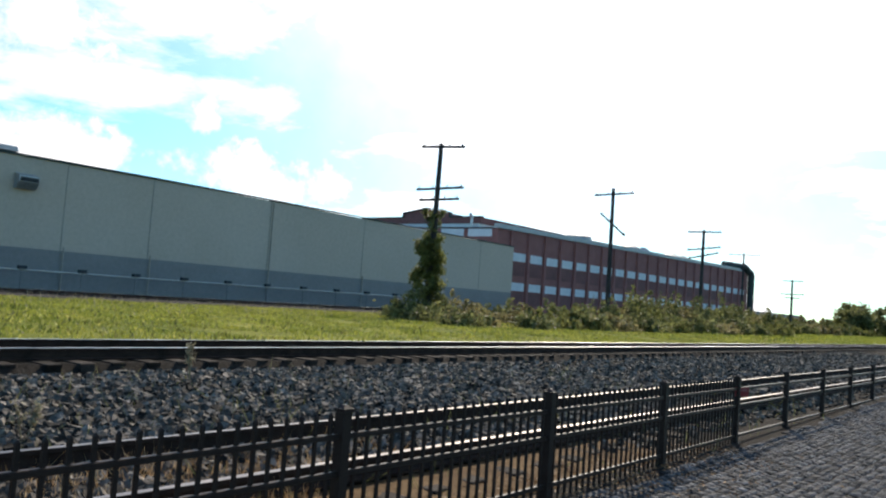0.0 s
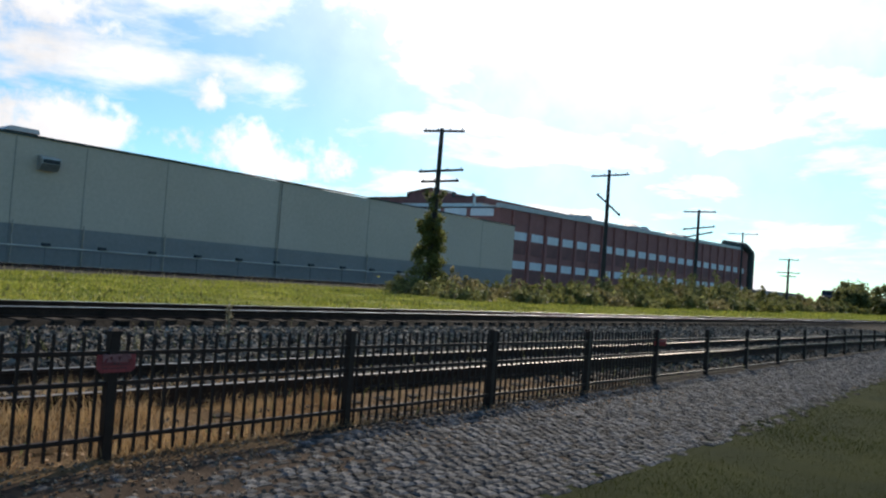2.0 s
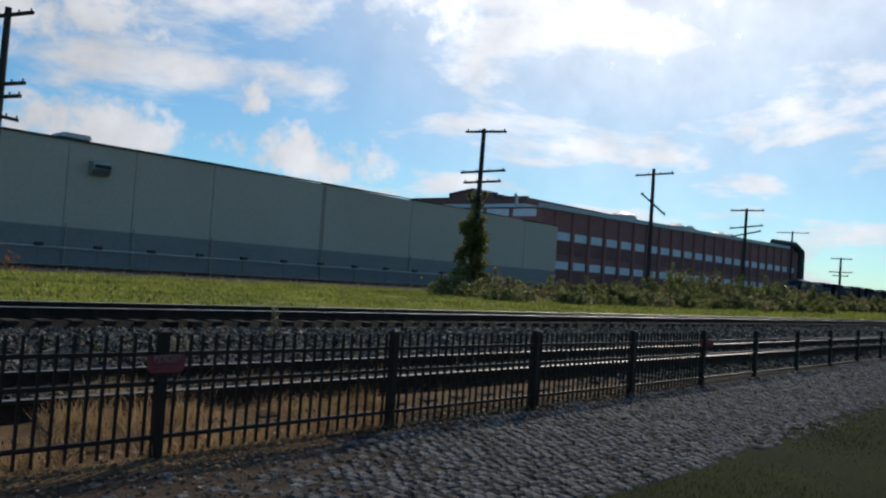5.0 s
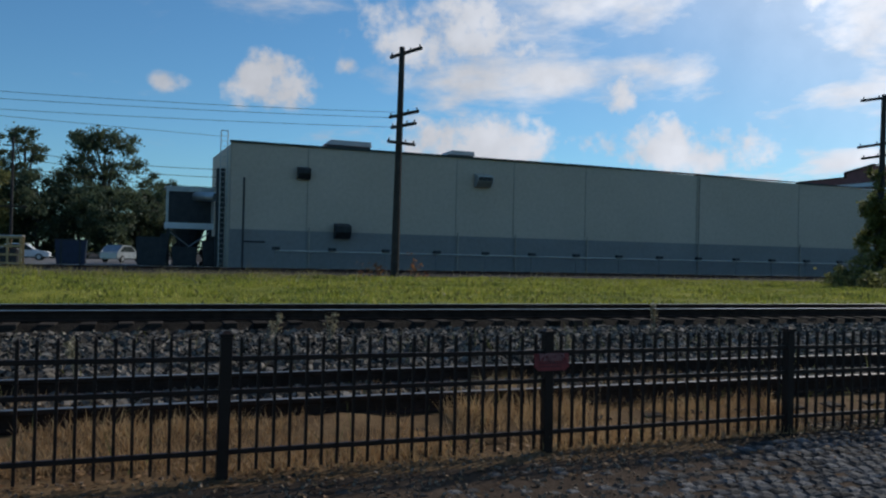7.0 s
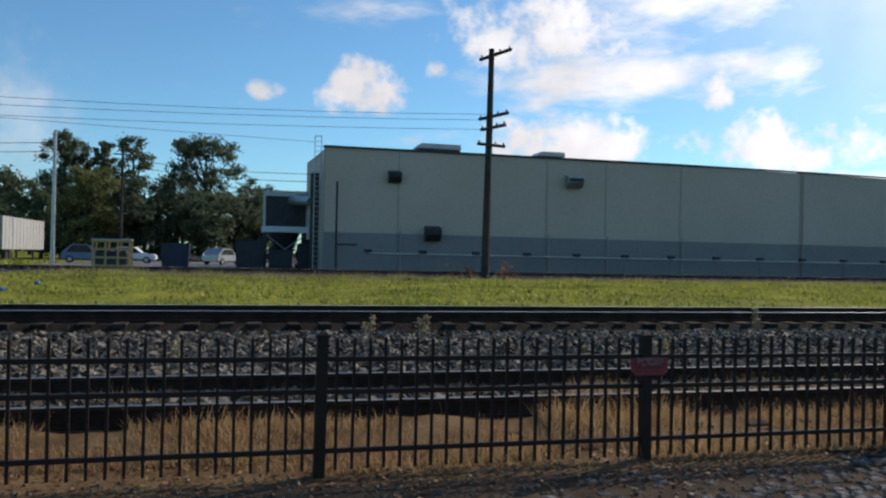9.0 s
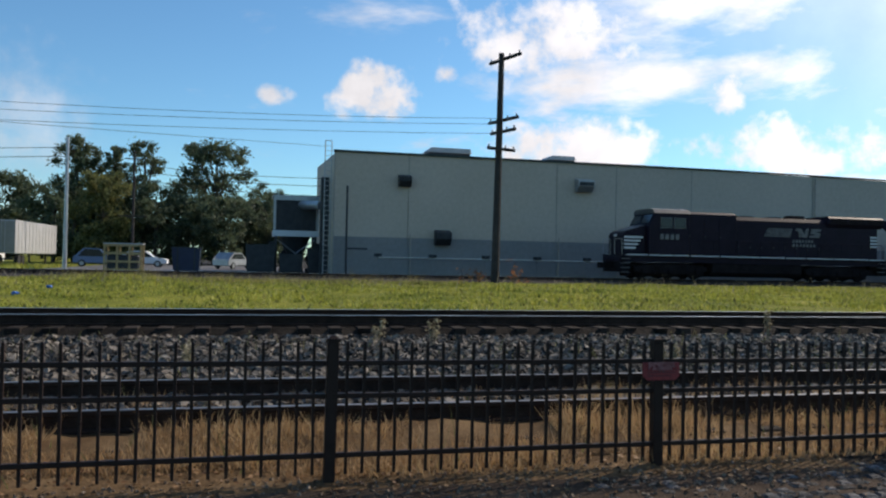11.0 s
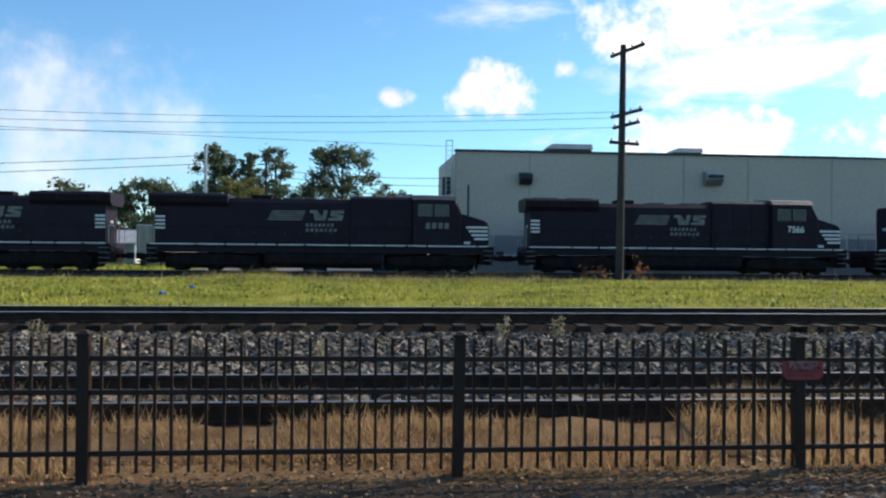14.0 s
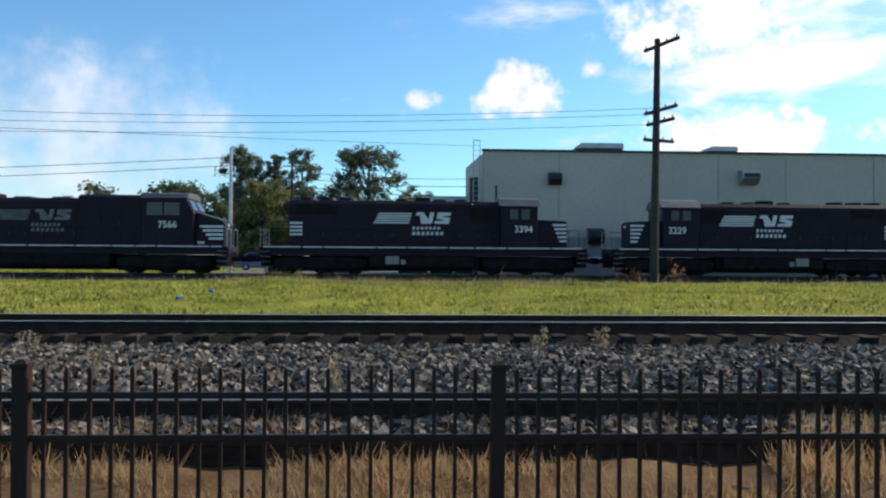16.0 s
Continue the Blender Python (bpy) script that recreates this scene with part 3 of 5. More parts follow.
    tube(bm, (195, 64.5, 12.8), (193, 65.5, 14.4), 0.8, None, 12)
    tube(bm, (193, 65.5, 14.4), (186, 68, 14.5), 0.8, None, 12)
    part("duct", bm, M_COPING, fa, "bent green exhaust duct")
    bm = bmesh.new()
    box(bm, 198, 240, 64, 84, 0, 4.2)
    part("annexe", bm, M_BASE, fa, "low flat-roofed annexe")


build_factory()


# Utility poles with crossarms
def pole(x, y, top, arms, lean=0.0, label="weathered wooden utility pole with crossarms", r=0.19):
    zb = ground_z(y)
    po = thing("utility_pole", label, "utility pole", pose(x, y, zb, 0, lean, 0), "utility poles")
    h = top - zb
    bm = bmesh.new()
    tube(bm, (0, 0, -0.3), (0, 0, h), r * 1.25, r * 0.8, 10)
    part("shaft", bm, M_POLE, po)
    for z, half, turn, tilt in arms:
        m = pose(0, 0, z - zb, 0, tilt, turn)
        bm = bmesh.new()
        box(bm, -half, half, -r - 0.11, -r + 0.02, -0.075, 0.075, m)
        arm = part("crossarm", bm, M_POLE, po)
        n = 4
        for i in range(n):
            u = -half * 0.9 + 1.8 * half * i / (n - 1)
            bm = bmesh.new()
            tube(bm, m @ Vector((u, -r - 0.04, 0.06)), m @ Vector((u, -r - 0.04, 0.2)), 0.03, 0.045, 6)
            part("insulator", bm, M_DARKSTEEL, arm)
    return po


POLES = [
    (12.40, 40.0, 12.5, [(12.25, 1.4, 108, 0), (8.97, 1.3, 108, 0), (8.37, 1.1, 108, 0), (7.38, 0.85, 15, 0)], 0.6),
    (42.25, 36.0, 12.05, [(11.9, 1.75, 95, -3), (9.05, 1.9, 95, 1), (8.3, 1.6, 95, 1)], 1.0),
    (67.6, 36.0, 12.9, [(12.4, 1.9, 95, 2), (9.6, 1.6, 95, -40)], -0.6),
    (89.8, 36.0, 11.6, [(11.4, 1.9, 95, 0), (9.5, 1.9, 95, 6), (8.7, 1.7, 95, 12)], 0.6),
    (160.6, 55.0, 15.0, [(14.7, 3.0, 95, 0)], 0.0),
    (140.0, 40.0, 9.0, [(8.8, 1.6, 95, 0), (6.6, 1.8, 95, 0), (6.0, 1.2, 95, 0)], 0.0),
]
for p in POLES:
    pole(*p)


# The train: five coupled diesel locomotives
RAILTOP, TRAIN_Y = 0.49, 49.5
TRAIN_SPEED = -20.05


def loco_rows(x14):
    """Steady run: seconds and pose, from the place at 14 s."""
    return [(t, x14 + TRAIN_SPEED * (t - 14.0)) for t in (0.0, 4.0, 8.0, 12.0, 16.0)]



def lettering(text, size, mat):
    """Raised lettering as a mesh in the built-in font, centred on its origin."""
    cu = bpy.data.curves.new("lettering", "FONT")
    cu.body, cu.size, cu.align_x, cu.align_y, cu.extrude = text, size, "CENTER", "CENTER", 0.004
    cu.offset = 0.012
    tmp = bpy.data.objects.new("lettering", cu)
    me = bpy.data.meshes.new_from_object(tmp)
    bpy.data.objects.remove(tmp)
    me.materials.clear()
    me.materials.append(mat)
    return me


def side_frame(side, y):
    """From reading coordinates (u to the right, v up, w outwards) on a side of a locomotive to its space."""
    if side < 0:
        return Matrix.Translation((0, -y, 0)) @ pose(0, 0, 0, 90, 0, 0)
    return Matrix.Translation((0, y, 0)) @ pose(0, 0, 0, 90, 0, 180)


def flat(bm, m, outline, t=0.008):
    """A thin plate with an outline of (u, v) on a side."""
    lo = [bm.verts.new(m @ Vector((u, v, 0.002))) for u, v in outline]
    hi = [bm.verts.new(m @ Vector((u, v, t))) for u, v in outline]
    n = len(outline)
    for i in range(n):
        bm.faces.new((lo[i], lo[(i + 1) % n], hi[(i + 1) % n], hi[i]))
    bm.faces.new(hi)
    bm.faces.new(lo[::-1])


def add_logo(lo, side, y, u0, z0=3.05, h=0.68, mat=None):
    mat = mat or M_LETTER
    m = side_frame(side, y)
    n = 5
    for i in range(n):
        v0 = z0 + h * i / n
        s = 0.35 * i / n
        bm = bmesh.new()
        flat(bm, m, [(u0 + s, v0), (u0 + 2.1 + s * 0.6, v0), (u0 + 2.1 + s * 0.6 + 0.06, v0 + h / n * 0.62), (u0 + s + 0.06, v0 + h / n * 0.62)])
        part("logo_stripe", bm, mat, lo, "white painted stripe")
    # emblem: two slanted block shapes
    a = u0 + 2.55
    for o in ([(0.3, 0.0), (0.95, 0.0), (1.1, 0.7), (0.85, 0.7), (0.75, 0.25), (0.45, 0.7), (0.05, 0.7), (-0.02, 0.5), (0.22, 0.5)],
              [(1.1, 0.0), (1.95, 0.0), (2.05, 0.36), (1.5, 0.48), (2.05, 0.5), (2.1, 0.7), (1.3, 0.7), (1.22, 0.32), (1.75, 0.22), (1.12, 0.16)]):
        bm = bmesh.new()
        flat(bm, m, [(a + u, z0 + v * h / 0.7) for u, v in o])
        part("emblem", bm, mat, lo, "white block emblem")
    for v, w in ((z0 - 0.38, 1.75), (z0 - 0.68, 1.95)):
        for k in range(7):
            bm = bmesh.new()
            u = a - 0.25 + w * k / 7
            flat(bm, m, [(u, v), (u + w / 7 * 0.72, v), (u + w / 7 * 0.78, v + 0.2), (u + 0.06, v + 0.2)])
            part("word_bar", bm, mat, lo)


def truck(lo, x):
    tr = thing("truck", "", "")
    tr.parent = lo
    tr.matrix_basis = pose(x, 0, 0)
    for s in (-1, 1):
        bm = bmesh.new()
        prism(bm, [(-2.7, 0.55), (-2.2, 0.38), (2.2, 0.38), (2.7, 0.55), (2.7, 0.85), (1.2, 1.0), (-1.2, 1.0), (-2.7, 0.85)], s * 1.12 - 0.08, s * 1.12 + 0.08)
        part("sideframe", bm, M_UNDER, tr)
        for dx in (-1.0, 1.0):
            bm = bmesh.new()
            for k in range(4):
                tube(bm, (dx - 0.2 + k * 0.13, s * 1.22, 0.5), (dx - 0.2 + k * 0.13, s * 1.22, 0.9), 0.05, None, 6)
            part("spring", bm, M_UNDER, tr)
        for dx in (-2.0, 0, 2.0):
            bm = bmesh.new()
            box(bm, dx - 0.2, dx + 0.2, s * 1.2 - 0.06, s * 1.2 + 0.12, 0.36, 0.72)
            bevel(bm, 0.03)
            part("axle_box", bm, M_UNDER, tr)
    bm = bmesh.new()
    box(bm, -2.9, 2.9, -0.62, 0.62, 0.16, 1.1)
    bevel(bm, 0.08)
    part("motor_casing", bm, M_UNDER, tr, "grimy motor casings between the wheels")
    for dx in (-2.0, 0, 2.0):
        bm = bmesh.new()
        for s in (-1, 1):
            tube(bm, (dx, s * 0.70, 0.53), (dx, s * 0.83, 0.53), 0.53, None, 20)
            tube(bm, (dx, s * 0.68, 0.53), (dx, s * 0.70, 0.53), 0.555, None, 20)
        tube(bm, (dx, -0.7, 0.53), (dx, 0.7, 0.53), 0.1, None, 8)
        part("wheelset", bm, M_UNDER, tr, "dirty steel wheels on an axle")


def handrail(lo, side, x0, x1, z=1.66):
    bm = bmesh.new()
    y = side * 1.48
    tube(bm, (x0, y, z + 1.02), (x1, y, z + 1.02), 0.018, None, 5)
    part("handrail", bm, M_LOCO, lo)
    n = max(2, int((x1 - x0) / 1.7))
    for i in range(n + 1):
        x = x0 + (x1 - x0) * i / n
        bm = bmesh.new()
        tube(bm, (x, y, z), (x, y, z + 1.02), 0.018, None, 5)
        part("stanchion", bm, M_LOCO, lo)


def running_gear(lo, length, tank_x, tank_half, truck_x):
    half = length / 2
    bm = bmesh.new()
    box(bm, -half + 0.75, half - 0.75, -1.35, 1.35, 1.12, 1.5)
    bevel(bm, 0.03)
    part("frame", bm, M_LOCO, lo)
    bm = bmesh.new()
    box(bm, -half + 0.8, half - 0.8, -1.52, 1.52, 1.5, 1.6)
    part("walkway", bm, M_LOCO, lo)
    for s in (-1, 1):
        rnd = random.Random(int(length * 10) + s)
        x = -half + 1.0
        while x < half - 1.2:
            w = min(rnd.uniform(1.2, 3.2), half - 1.0 - x)
            bm = bmesh.new()
            box(bm, x, x + w - 0.12, s * 1.525 - 0.006, s * 1.525 + 0.006, 1.57, 1.64)
            part("sill_stripe", bm, M_LETTER, lo, "white stripe along the walkway edge")
            x += w
    bm = bmesh.new()
    prism(bm, [(-1.3, 0.5), (-0.9, 0.2), (0.9, 0.2), (1.3, 0.5), (1.3, 1.12), (-1.3, 1.12)], tank_x - tank_half, tank_x + tank_half, "x")
    bevel(bm, 0.04)
    part("fuel_tank", bm, M_UNDER, lo, "grimy black fuel tank")
    for dx in (-1, 1):
        bm = bmesh.new()
        tube(bm, (tank_x - 1.4, dx * 1.15, 1.3), (tank_x + 1.4, dx * 1.15, 1.3), 0.16, None, 10)
        part("air_reservoir", bm, M_UNDER, lo)
    for x in truck_x:
        truck(lo, x)
    for a, b in ((-half + 1.05, truck_x[0] - 2.95), (truck_x[0] + 2.95, tank_x - tank_half - 0.02), (tank_x + tank_half + 0.02, truck_x[1] - 2.95), (truck_x[1] + 2.95, half - 1.05)):
        if b - a > 0.15:
            bm = bmesh.new()
            box(bm, a, b, -0.9, 0.9, 0.5, 1.11)
            part("underfloor_box", bm, M_UNDER, lo)
    for e in (-1, 1):
        bm = bmesh.new()
        box(bm, e * half - e * 0.95 - 0.1, e * half - e * 0.95 + 0.1, -1.45, 1.45, 0.45, 1.5)
        part("pilot", bm, M_UNDER, lo, "end plate and plough")
        bm = bmesh.new()
        box(bm, min(e * (half - 0.9), e * half), max(e * (half - 0.9), e * half), -0.14, 0.14, 0.72, 1.0)
        box(bm, e * half - 0.17, e * half + 0.17, -0.22, 0.22, 0.68, 1.06)
        part("coupler", bm, M_UNDER, lo, "knuckle coupler")
        for s in (-1, 1):
            bm = bmesh.new()
            for k in range(4):
                x = e * (half - 1.1 - 0.0)
                box(bm, x - 0.28, x + 0.28, s * 1.38 - 0.14, s * 1.38 + 0.14, 0.42 + 0.3 * k, 0.46 + 0.3 * k)
            part("step", bm, M_LETTER_DIM, lo, "corner step irons")
            bm = bmesh.new()
            for dy in (0.35, 1.45):
                tube(bm, (e * (half - 0.82), s * dy, 1.5), (e * (half - 0.82), s * dy, 2.66), 0.02, None, 5)
            tube(bm, (e * (half - 0.82), s * 0.35, 2.66), (e * (half - 0.82), s * 1.45, 2.66), 0.02, None, 5)
            part("end_rail", bm, M_STEEL, lo, "grey end handrail")
        for k in range(3):
            y = -0.5 + 0.5 * k
            bm = bmesh.new()
            tube(bm, (e * (half - 0.75), y, 1.3), (e * (half - 0.35), y + 0.05, 0.75), 0.03, None, 5)
            part("brake_hose", bm, M_UNDER, lo)


def number(lo, text, x, z, y=1.54, size=0.55):
    for s in (-1, 1):
        m = side_frame(s, y)
        u = x if s < 0 else -x
        if text:
            ob = shared("road_number", NUMBERS.setdefault(text, lettering(text, size, M_LETTER)), lo, m @ pose(u, z, 0.006))
        else:
            for k in range(4):
                bm = bmesh.new()
                a = u - 0.72 + k * 0.38
                flat(bm, m, [(a, z - 0.18), (a + 0.26, z - 0.18), (a + 0.28, z + 0.18), (a + 0.02, z + 0.18)])
                part("number_bar", bm, M_LETTER_DIM, lo)


NUMBERS = {}


def hood_doors(lo, x0, x1, y, z0, z1, n):
    for s in (-1, 1):
        for i in range(n):
            a, b = x0 + (x1 - x0) * i / n, x0 + (x1 - x0) * (i + 1) / n
            bm = bmesh.new()
            box(bm, a + 0.03, b - 0.03, s * y - 0.012, s * y + 0.012, z0, z1)
            door = part("door", bm, M_LOCO, lo)
            bm = bmesh.new()
            box(bm, b - 0.14, b - 0.08, s * (y + 0.02) - 0.012, s * (y + 0.02) + 0.012, (z0 + z1) / 2 - 0.08, (z0 + z1) / 2 + 0.08)
            part("latch", bm, M_DARKSTEEL, door)


def window_on(cab, x0, x1, y, z0, z1, s, frame_mat=None):
    bm = bmesh.new()
    box(bm, x0 - 0.03, x1 + 0.03, s * y - 0.02, s * y + 0.02, z0 - 0.03, z1 + 0.03)
    fr = part("window", bm, frame_mat or M_LETTER_DIM, cab, "framed cab side window")
    bm = bmesh.new()
    box(bm, x0, x1, s * (y + 0.012) - 0.015, s * (y + 0.012) + 0.015, z0, z1)
    part("pane", bm, M_CABGLASS, fr)


M_CABGLASS = surface("cab_glass", (0.02, 0.026, 0.034), (0.04, 0.05, 0.06), 1, 0.1, 0, 0.0, spec=0.35, stain=0.1)
# Paler than the loco paint: sky reflection on upward faces put into the colour.
M_LOCOROOF = surface("sky_sheen_black_roof", (0.05, 0.05, 0.052), (0.10, 0.10, 0.10), 1, 0.4, 0, 0.05, 12)


def nose_stripes(lo, x0, x1, y, z0, z1, slant, n=4):
    for s in (-1, 1):
        m = side_frame(s, y)
        for i in range(n):
            a = z0 + (z1 - z0) * i / n
            h = (z1 - z0) / n * 0.55
            sh = slant * (1 - i / n)
            u0, u1 = (x0 + sh, x1) if s < 0 else (-x1, -x0 - sh)
            bm = bmesh.new()
            flat(bm, m, [(u0, a), (u1, a), (u1, a + h), (u0, a + h)])
            part("nose_stripe", bm, M_LETTER, lo, "white stripe on the nose")


def wide_cab_loco(text, label, logo_u):
    lo = thing("locomotive", label, "locomotive", None, "coupled locomotives")
    L = 22.3
    running_gear(lo, L, 0.0, 3.5, (-6.6, 6.6))
    bm = bmesh.new()
    prism(bm, [(-1.02, 1.6), (1.02, 1.6), (1.02, 4.15), (0.8, 4.4), (-0.8, 4.4), (-1.02, 4.15)], -6.0, 1.6, "x")
    part("hood", bm, M_LOCO, lo, "black engine hood with side doors")
    hood_doors(lo, -5.9, 1.5, 1.03, 1.75, 2.85, 8)
    bm = bmesh.new()
    prism(bm, [(-1.15, 1.6), (1.15, 1.6), (1.15, 4.45), (0.9, 4.62), (-0.9, 4.62), (-1.15, 4.45)], 1.61, 5.4, "x")
    bevel(bm, 0.03)
    part("equipment_housing", bm, M_LOCO, lo)
    hood_doors(lo, 1.8, 5.3, 1.16, 1.75, 4.1, 3)
    # radiator with wings
    bm = bmesh.new()
    prism(bm, [(-10.0, 1.6), (-6.01, 1.6), (-6.01, 4.3), (-10.0, 4.3)], -1.02, 1.02)
    part("radiator_base", bm, M_LOCO, lo)
    bm = bmesh.new()
    prism(bm, [(-1.28, 4.12), (-1.03, 3.85), (1.03, 3.85), (1.28, 4.12), (1.28, 4.5), (1.12, 4.64), (-1.12, 4.64), (-1.28, 4.5)], -10.35, -5.7, "x")
    bevel(bm, 0.015)
    part("radiator", bm, M_LOCO, lo, "overhanging radiator wings")
    for s in (-1, 1):
        for k in range(3):
            bm = bmesh.new()
            a = -10.2 + k * 1.5
            box(bm, a, a + 1.35, s * 1.28 - 0.012, s * 1.28 + 0.012, 4.16, 4.46)
            part("grille", bm, M_UNDER, lo)
    for k in range(2):
        bm = bmesh.new()
        box(bm, -9.8 + 2.1 * k, -8.2 + 2.1 * k, -0.9, 0.9, 4.645, 4.70)
        part("roof_hatch", bm, M_LOCOROOF, lo, "roof hatch paled by painted sky sheen")
    bm = bmesh.new()
    box(bm, -4.4, -3.2, -0.4, 0.4, 4.4, 4.66)
    bevel(bm, 0.04)
    part("exhaust", bm, M_UNDER, lo)
    for x in (-1.8, 0.4):
        bm = bmesh.new()
        box(bm, x - 0.5, x + 0.5, -0.6, 0.6, 4.4, 4.5)
        part("roof_hatch", bm, M_LOCOROOF, lo)
    # cab
    bm = bmesh.new()
    prism(bm, [(5.41, 1.6), (8.4, 1.6), (8.4, 3.55), (7.95, 4.45), (5.41, 4.45)], -1.5, 1.5)
    bevel(bm, 0.03)
    cab = part("cab", bm, M_LOCO, lo, "wide black crew cab")
    bm = bmesh.new()
    prism(bm, [(-1.56, 4.42), (1.56, 4.42), (1.3, 4.68), (0.9, 4.75), (-0.9, 4.75), (-1.3, 4.68)], 5.35, 8.05, "x")
    part("roof", bm, M_LOCOROOF, cab, "cab roof paled by painted sky sheen")
    for s in (-1, 1):
        for a in (5.75, 6.75):
            window_on(cab, a, a + 0.8, 1.505, 3.45, 4.1, s)
    bm = bmesh.new()
    for y0, y1 in ((-1.3, -0.15), (0.15, 1.3)):
        m = Matrix.Translation((8.2, 0, 4.0)) @ pose(0, 0, 0, 0, -26.5, 0)
        box(bm, 0.0, 0.03, y0, y1, -0.3, 0.35, m)
    part("windscreen", bm, M_CABGLASS, cab)
    bm = bmesh.new()
    prism(bm, [(8.41, 1.6), (10.1, 1.6), (10.1, 3.0), (9.9, 3.15), (8.41, 3.6)], -1.15, 1.15)
    bevel(bm, 0.08, 2)
    part("nose", bm, M_LOCO, lo, "sloping black nose")
    # Thin paler plate that paints the sky sheen on the nose top.
    bm = bmesh.new()
    prism(bm, [(8.42, 3.61), (9.88, 3.17), (9.88, 3.2), (8.42, 3.64)], -1.0, 1.0)
    part("nose_top", bm, M_LOCOROOF, lo)
    nose_stripes(lo, 8.5, 10.05, 1.16, 2.0, 2.95, 0.7)
    nose_stripes(lo, -9.98, -9.4, 1.03, 2.5, 3.4, 0.0, 4)
    for x in (10.11, -10.03):
        bm = bmesh.new()
        for y in (-0.12, 0.12):
            tube(bm, (x - 0.02, y, 2.9), (x + 0.03, y, 2.9), 0.09, None, 10)
        part("headlight", bm, M_LETTER, lo)
    bm = bmesh.new()
    for y in (-0.15, 0, 0.15):
        tube(bm, (5.0, y, 4.78), (5.4, y, 4.82), 0.03, 0.07, 6)
    box(bm, 4.98, 5.04, -0.2, 0.2, 4.62, 4.84)
    part("horn", bm, M_STEEL, lo)
    bm = bmesh.new()
    box(bm, 8.55, 8.95, -1.168, -1.158, 1.75, 1.9)
    part("data_plate", bm, M_LETTER, lo)
    for s in (-1, 1):
        handrail(lo, s, -10.0, 5.3)
        add_logo(lo, s, 1.06 if logo_u < 0 else 1.04, logo_u, 3.1, 0.62, M_LETTER_DIM)
    number(lo, text, 6.9, 2.85)
    return lo


def narrow_hood_loco(text, label):
    lo = thing("locomotive", label, "locomotive", None, "coupled locomotives")
    L = 21.0
    running_gear(lo, L, -0.2, 3.1, (-6.2, 6.2))
    bm = bmesh.new()
    prism(bm, [(-0.95, 1.6), (0.95, 1.6), (0.95, 4.2), (0.75, 4.42), (-0.75, 4.42), (-0.95, 4.2)], -8.1, 4.5, "x")
    bevel(bm, 0.02)
    part("hood", bm, M_LOCO, lo, "long narrow black engine hood")
    hood_doors(lo, -7.0, 4.3, 0.96, 1.75, 2.95, 11)
    for s in (-1, 1):
        bm = bmesh.new()
        box(bm, -7.7, -5.2, s * 0.96 - 0.03, s * 0.96 + 0.03, 3.55, 4.15)
        part("radiator_grille", bm, M_UNDER, lo)
        bm = bmesh.new()
        box(bm, 2.6, 4.2, s * 0.96 - 0.03, s * 0.96 + 0.03, 3.2, 4.0)
        part("inlet_grille", bm, M_UNDER, lo)
    for x in (-7.1, -5.9, -4.7):
        bm = bmesh.new()
        tube(bm, (x, 0, 4.42), (x, 0, 4.6), 0.58, 0.52, 16)
        part("radiator_fan", bm, M_LOCO, lo)
    for x in (-1.4, 0.9, 2.2):
        bm = bmesh.new()
        tube(bm, (x, 0, 4.42), (x, 0, 4.56), 0.42, 0.4, 14)
        part("dynamic_brake_fan", bm, M_LOCO, lo)
    bm = bmesh.new()
    box(bm, -0.6, 0.3, -0.3, 0.3, 4.42, 4.66)
    part("exhaust", bm, M_UNDER, lo)
    bm = bmesh.new()
    box(bm, -3.4, 2.9, -0.98, 0.98, 3.85, 4.3)
    bevel(bm, 0.08)
    part("brake_housing", bm, M_LOCO, lo)
    bm = bmesh.new()
    box(bm, 4.51, 6.7, -1.5, 1.5, 1.6, 4.2)
    bevel(bm, 0.03)
    cab = part("cab", bm, M_LOCO, lo, "black crew cab")
    bm = bmesh.new()
    prism(bm, [(-1.58, 4.12), (1.58, 4.12), (1.05, 4.55), (0.5, 4.66), (-0.5, 4.66), (-1.05, 4.55)], 4.4, 6.85, "x")
    part("roof", bm, M_LOCOROOF, cab, "grey peaked cab roof")
    for s in (-1, 1):
        for a in (5.05, 5.75):
            window_on(cab, a, a + 0.45, 1.505, 3.35, 3.9, s, M_DARKSTEEL)
    bm = bmesh.new()
    for y0, y1 in ((-1.35, -0.6), (0.6, 1.35)):
        box(bm, 6.69, 6.73, y0, y1, 3.3, 4.05)
    part("windscreen", bm, M_CABGLASS, cab)
    bm = bmesh.new()
    prism(bm, [(6.71, 1.6), (8.6, 1.6), (8.6, 3.15), (8.5, 3.28), (6.71, 3.34)], -0.95, 0.95)
    bevel(bm, 0.06, 2)
    part("nose", bm, M_LOCO, lo, "low black short hood")
    nose_stripes(lo, 7.6, 8.55, 0.96, 2.0, 3.2, 0.5, 5)
    nose_stripes(lo, -8.05, -7.3, 0.965, 2.3, 3.2, 0.0, 4)
    for x in (8.6, -8.12):
        bm = bmesh.new()
        for y in (-0.12, 0.12):
            tube(bm, (x - 0.02, y, 3.0), (x + 0.04, y, 3.0), 0.09, None, 10)
        part("headlight", bm, M_LETTER, lo)
    for s in (-1, 1):
        bm = bmesh.new()
        box(bm, -2.35, -1.55, s * 1.31 - 0.02, s * 1.31 + 0.02, 0.62, 1.1)
        tube(bm, (-1.3, s * 1.3, 0.75), (-1.3, s * 1.36, 0.75), 0.16, None, 12)
        part("tank_gauge", bm, M_BASE, lo, "pale fuel filler and gauge")
        handrail(lo, s, -9.0, 4.3)
        handrail(lo, s, 6.9, 9.2)
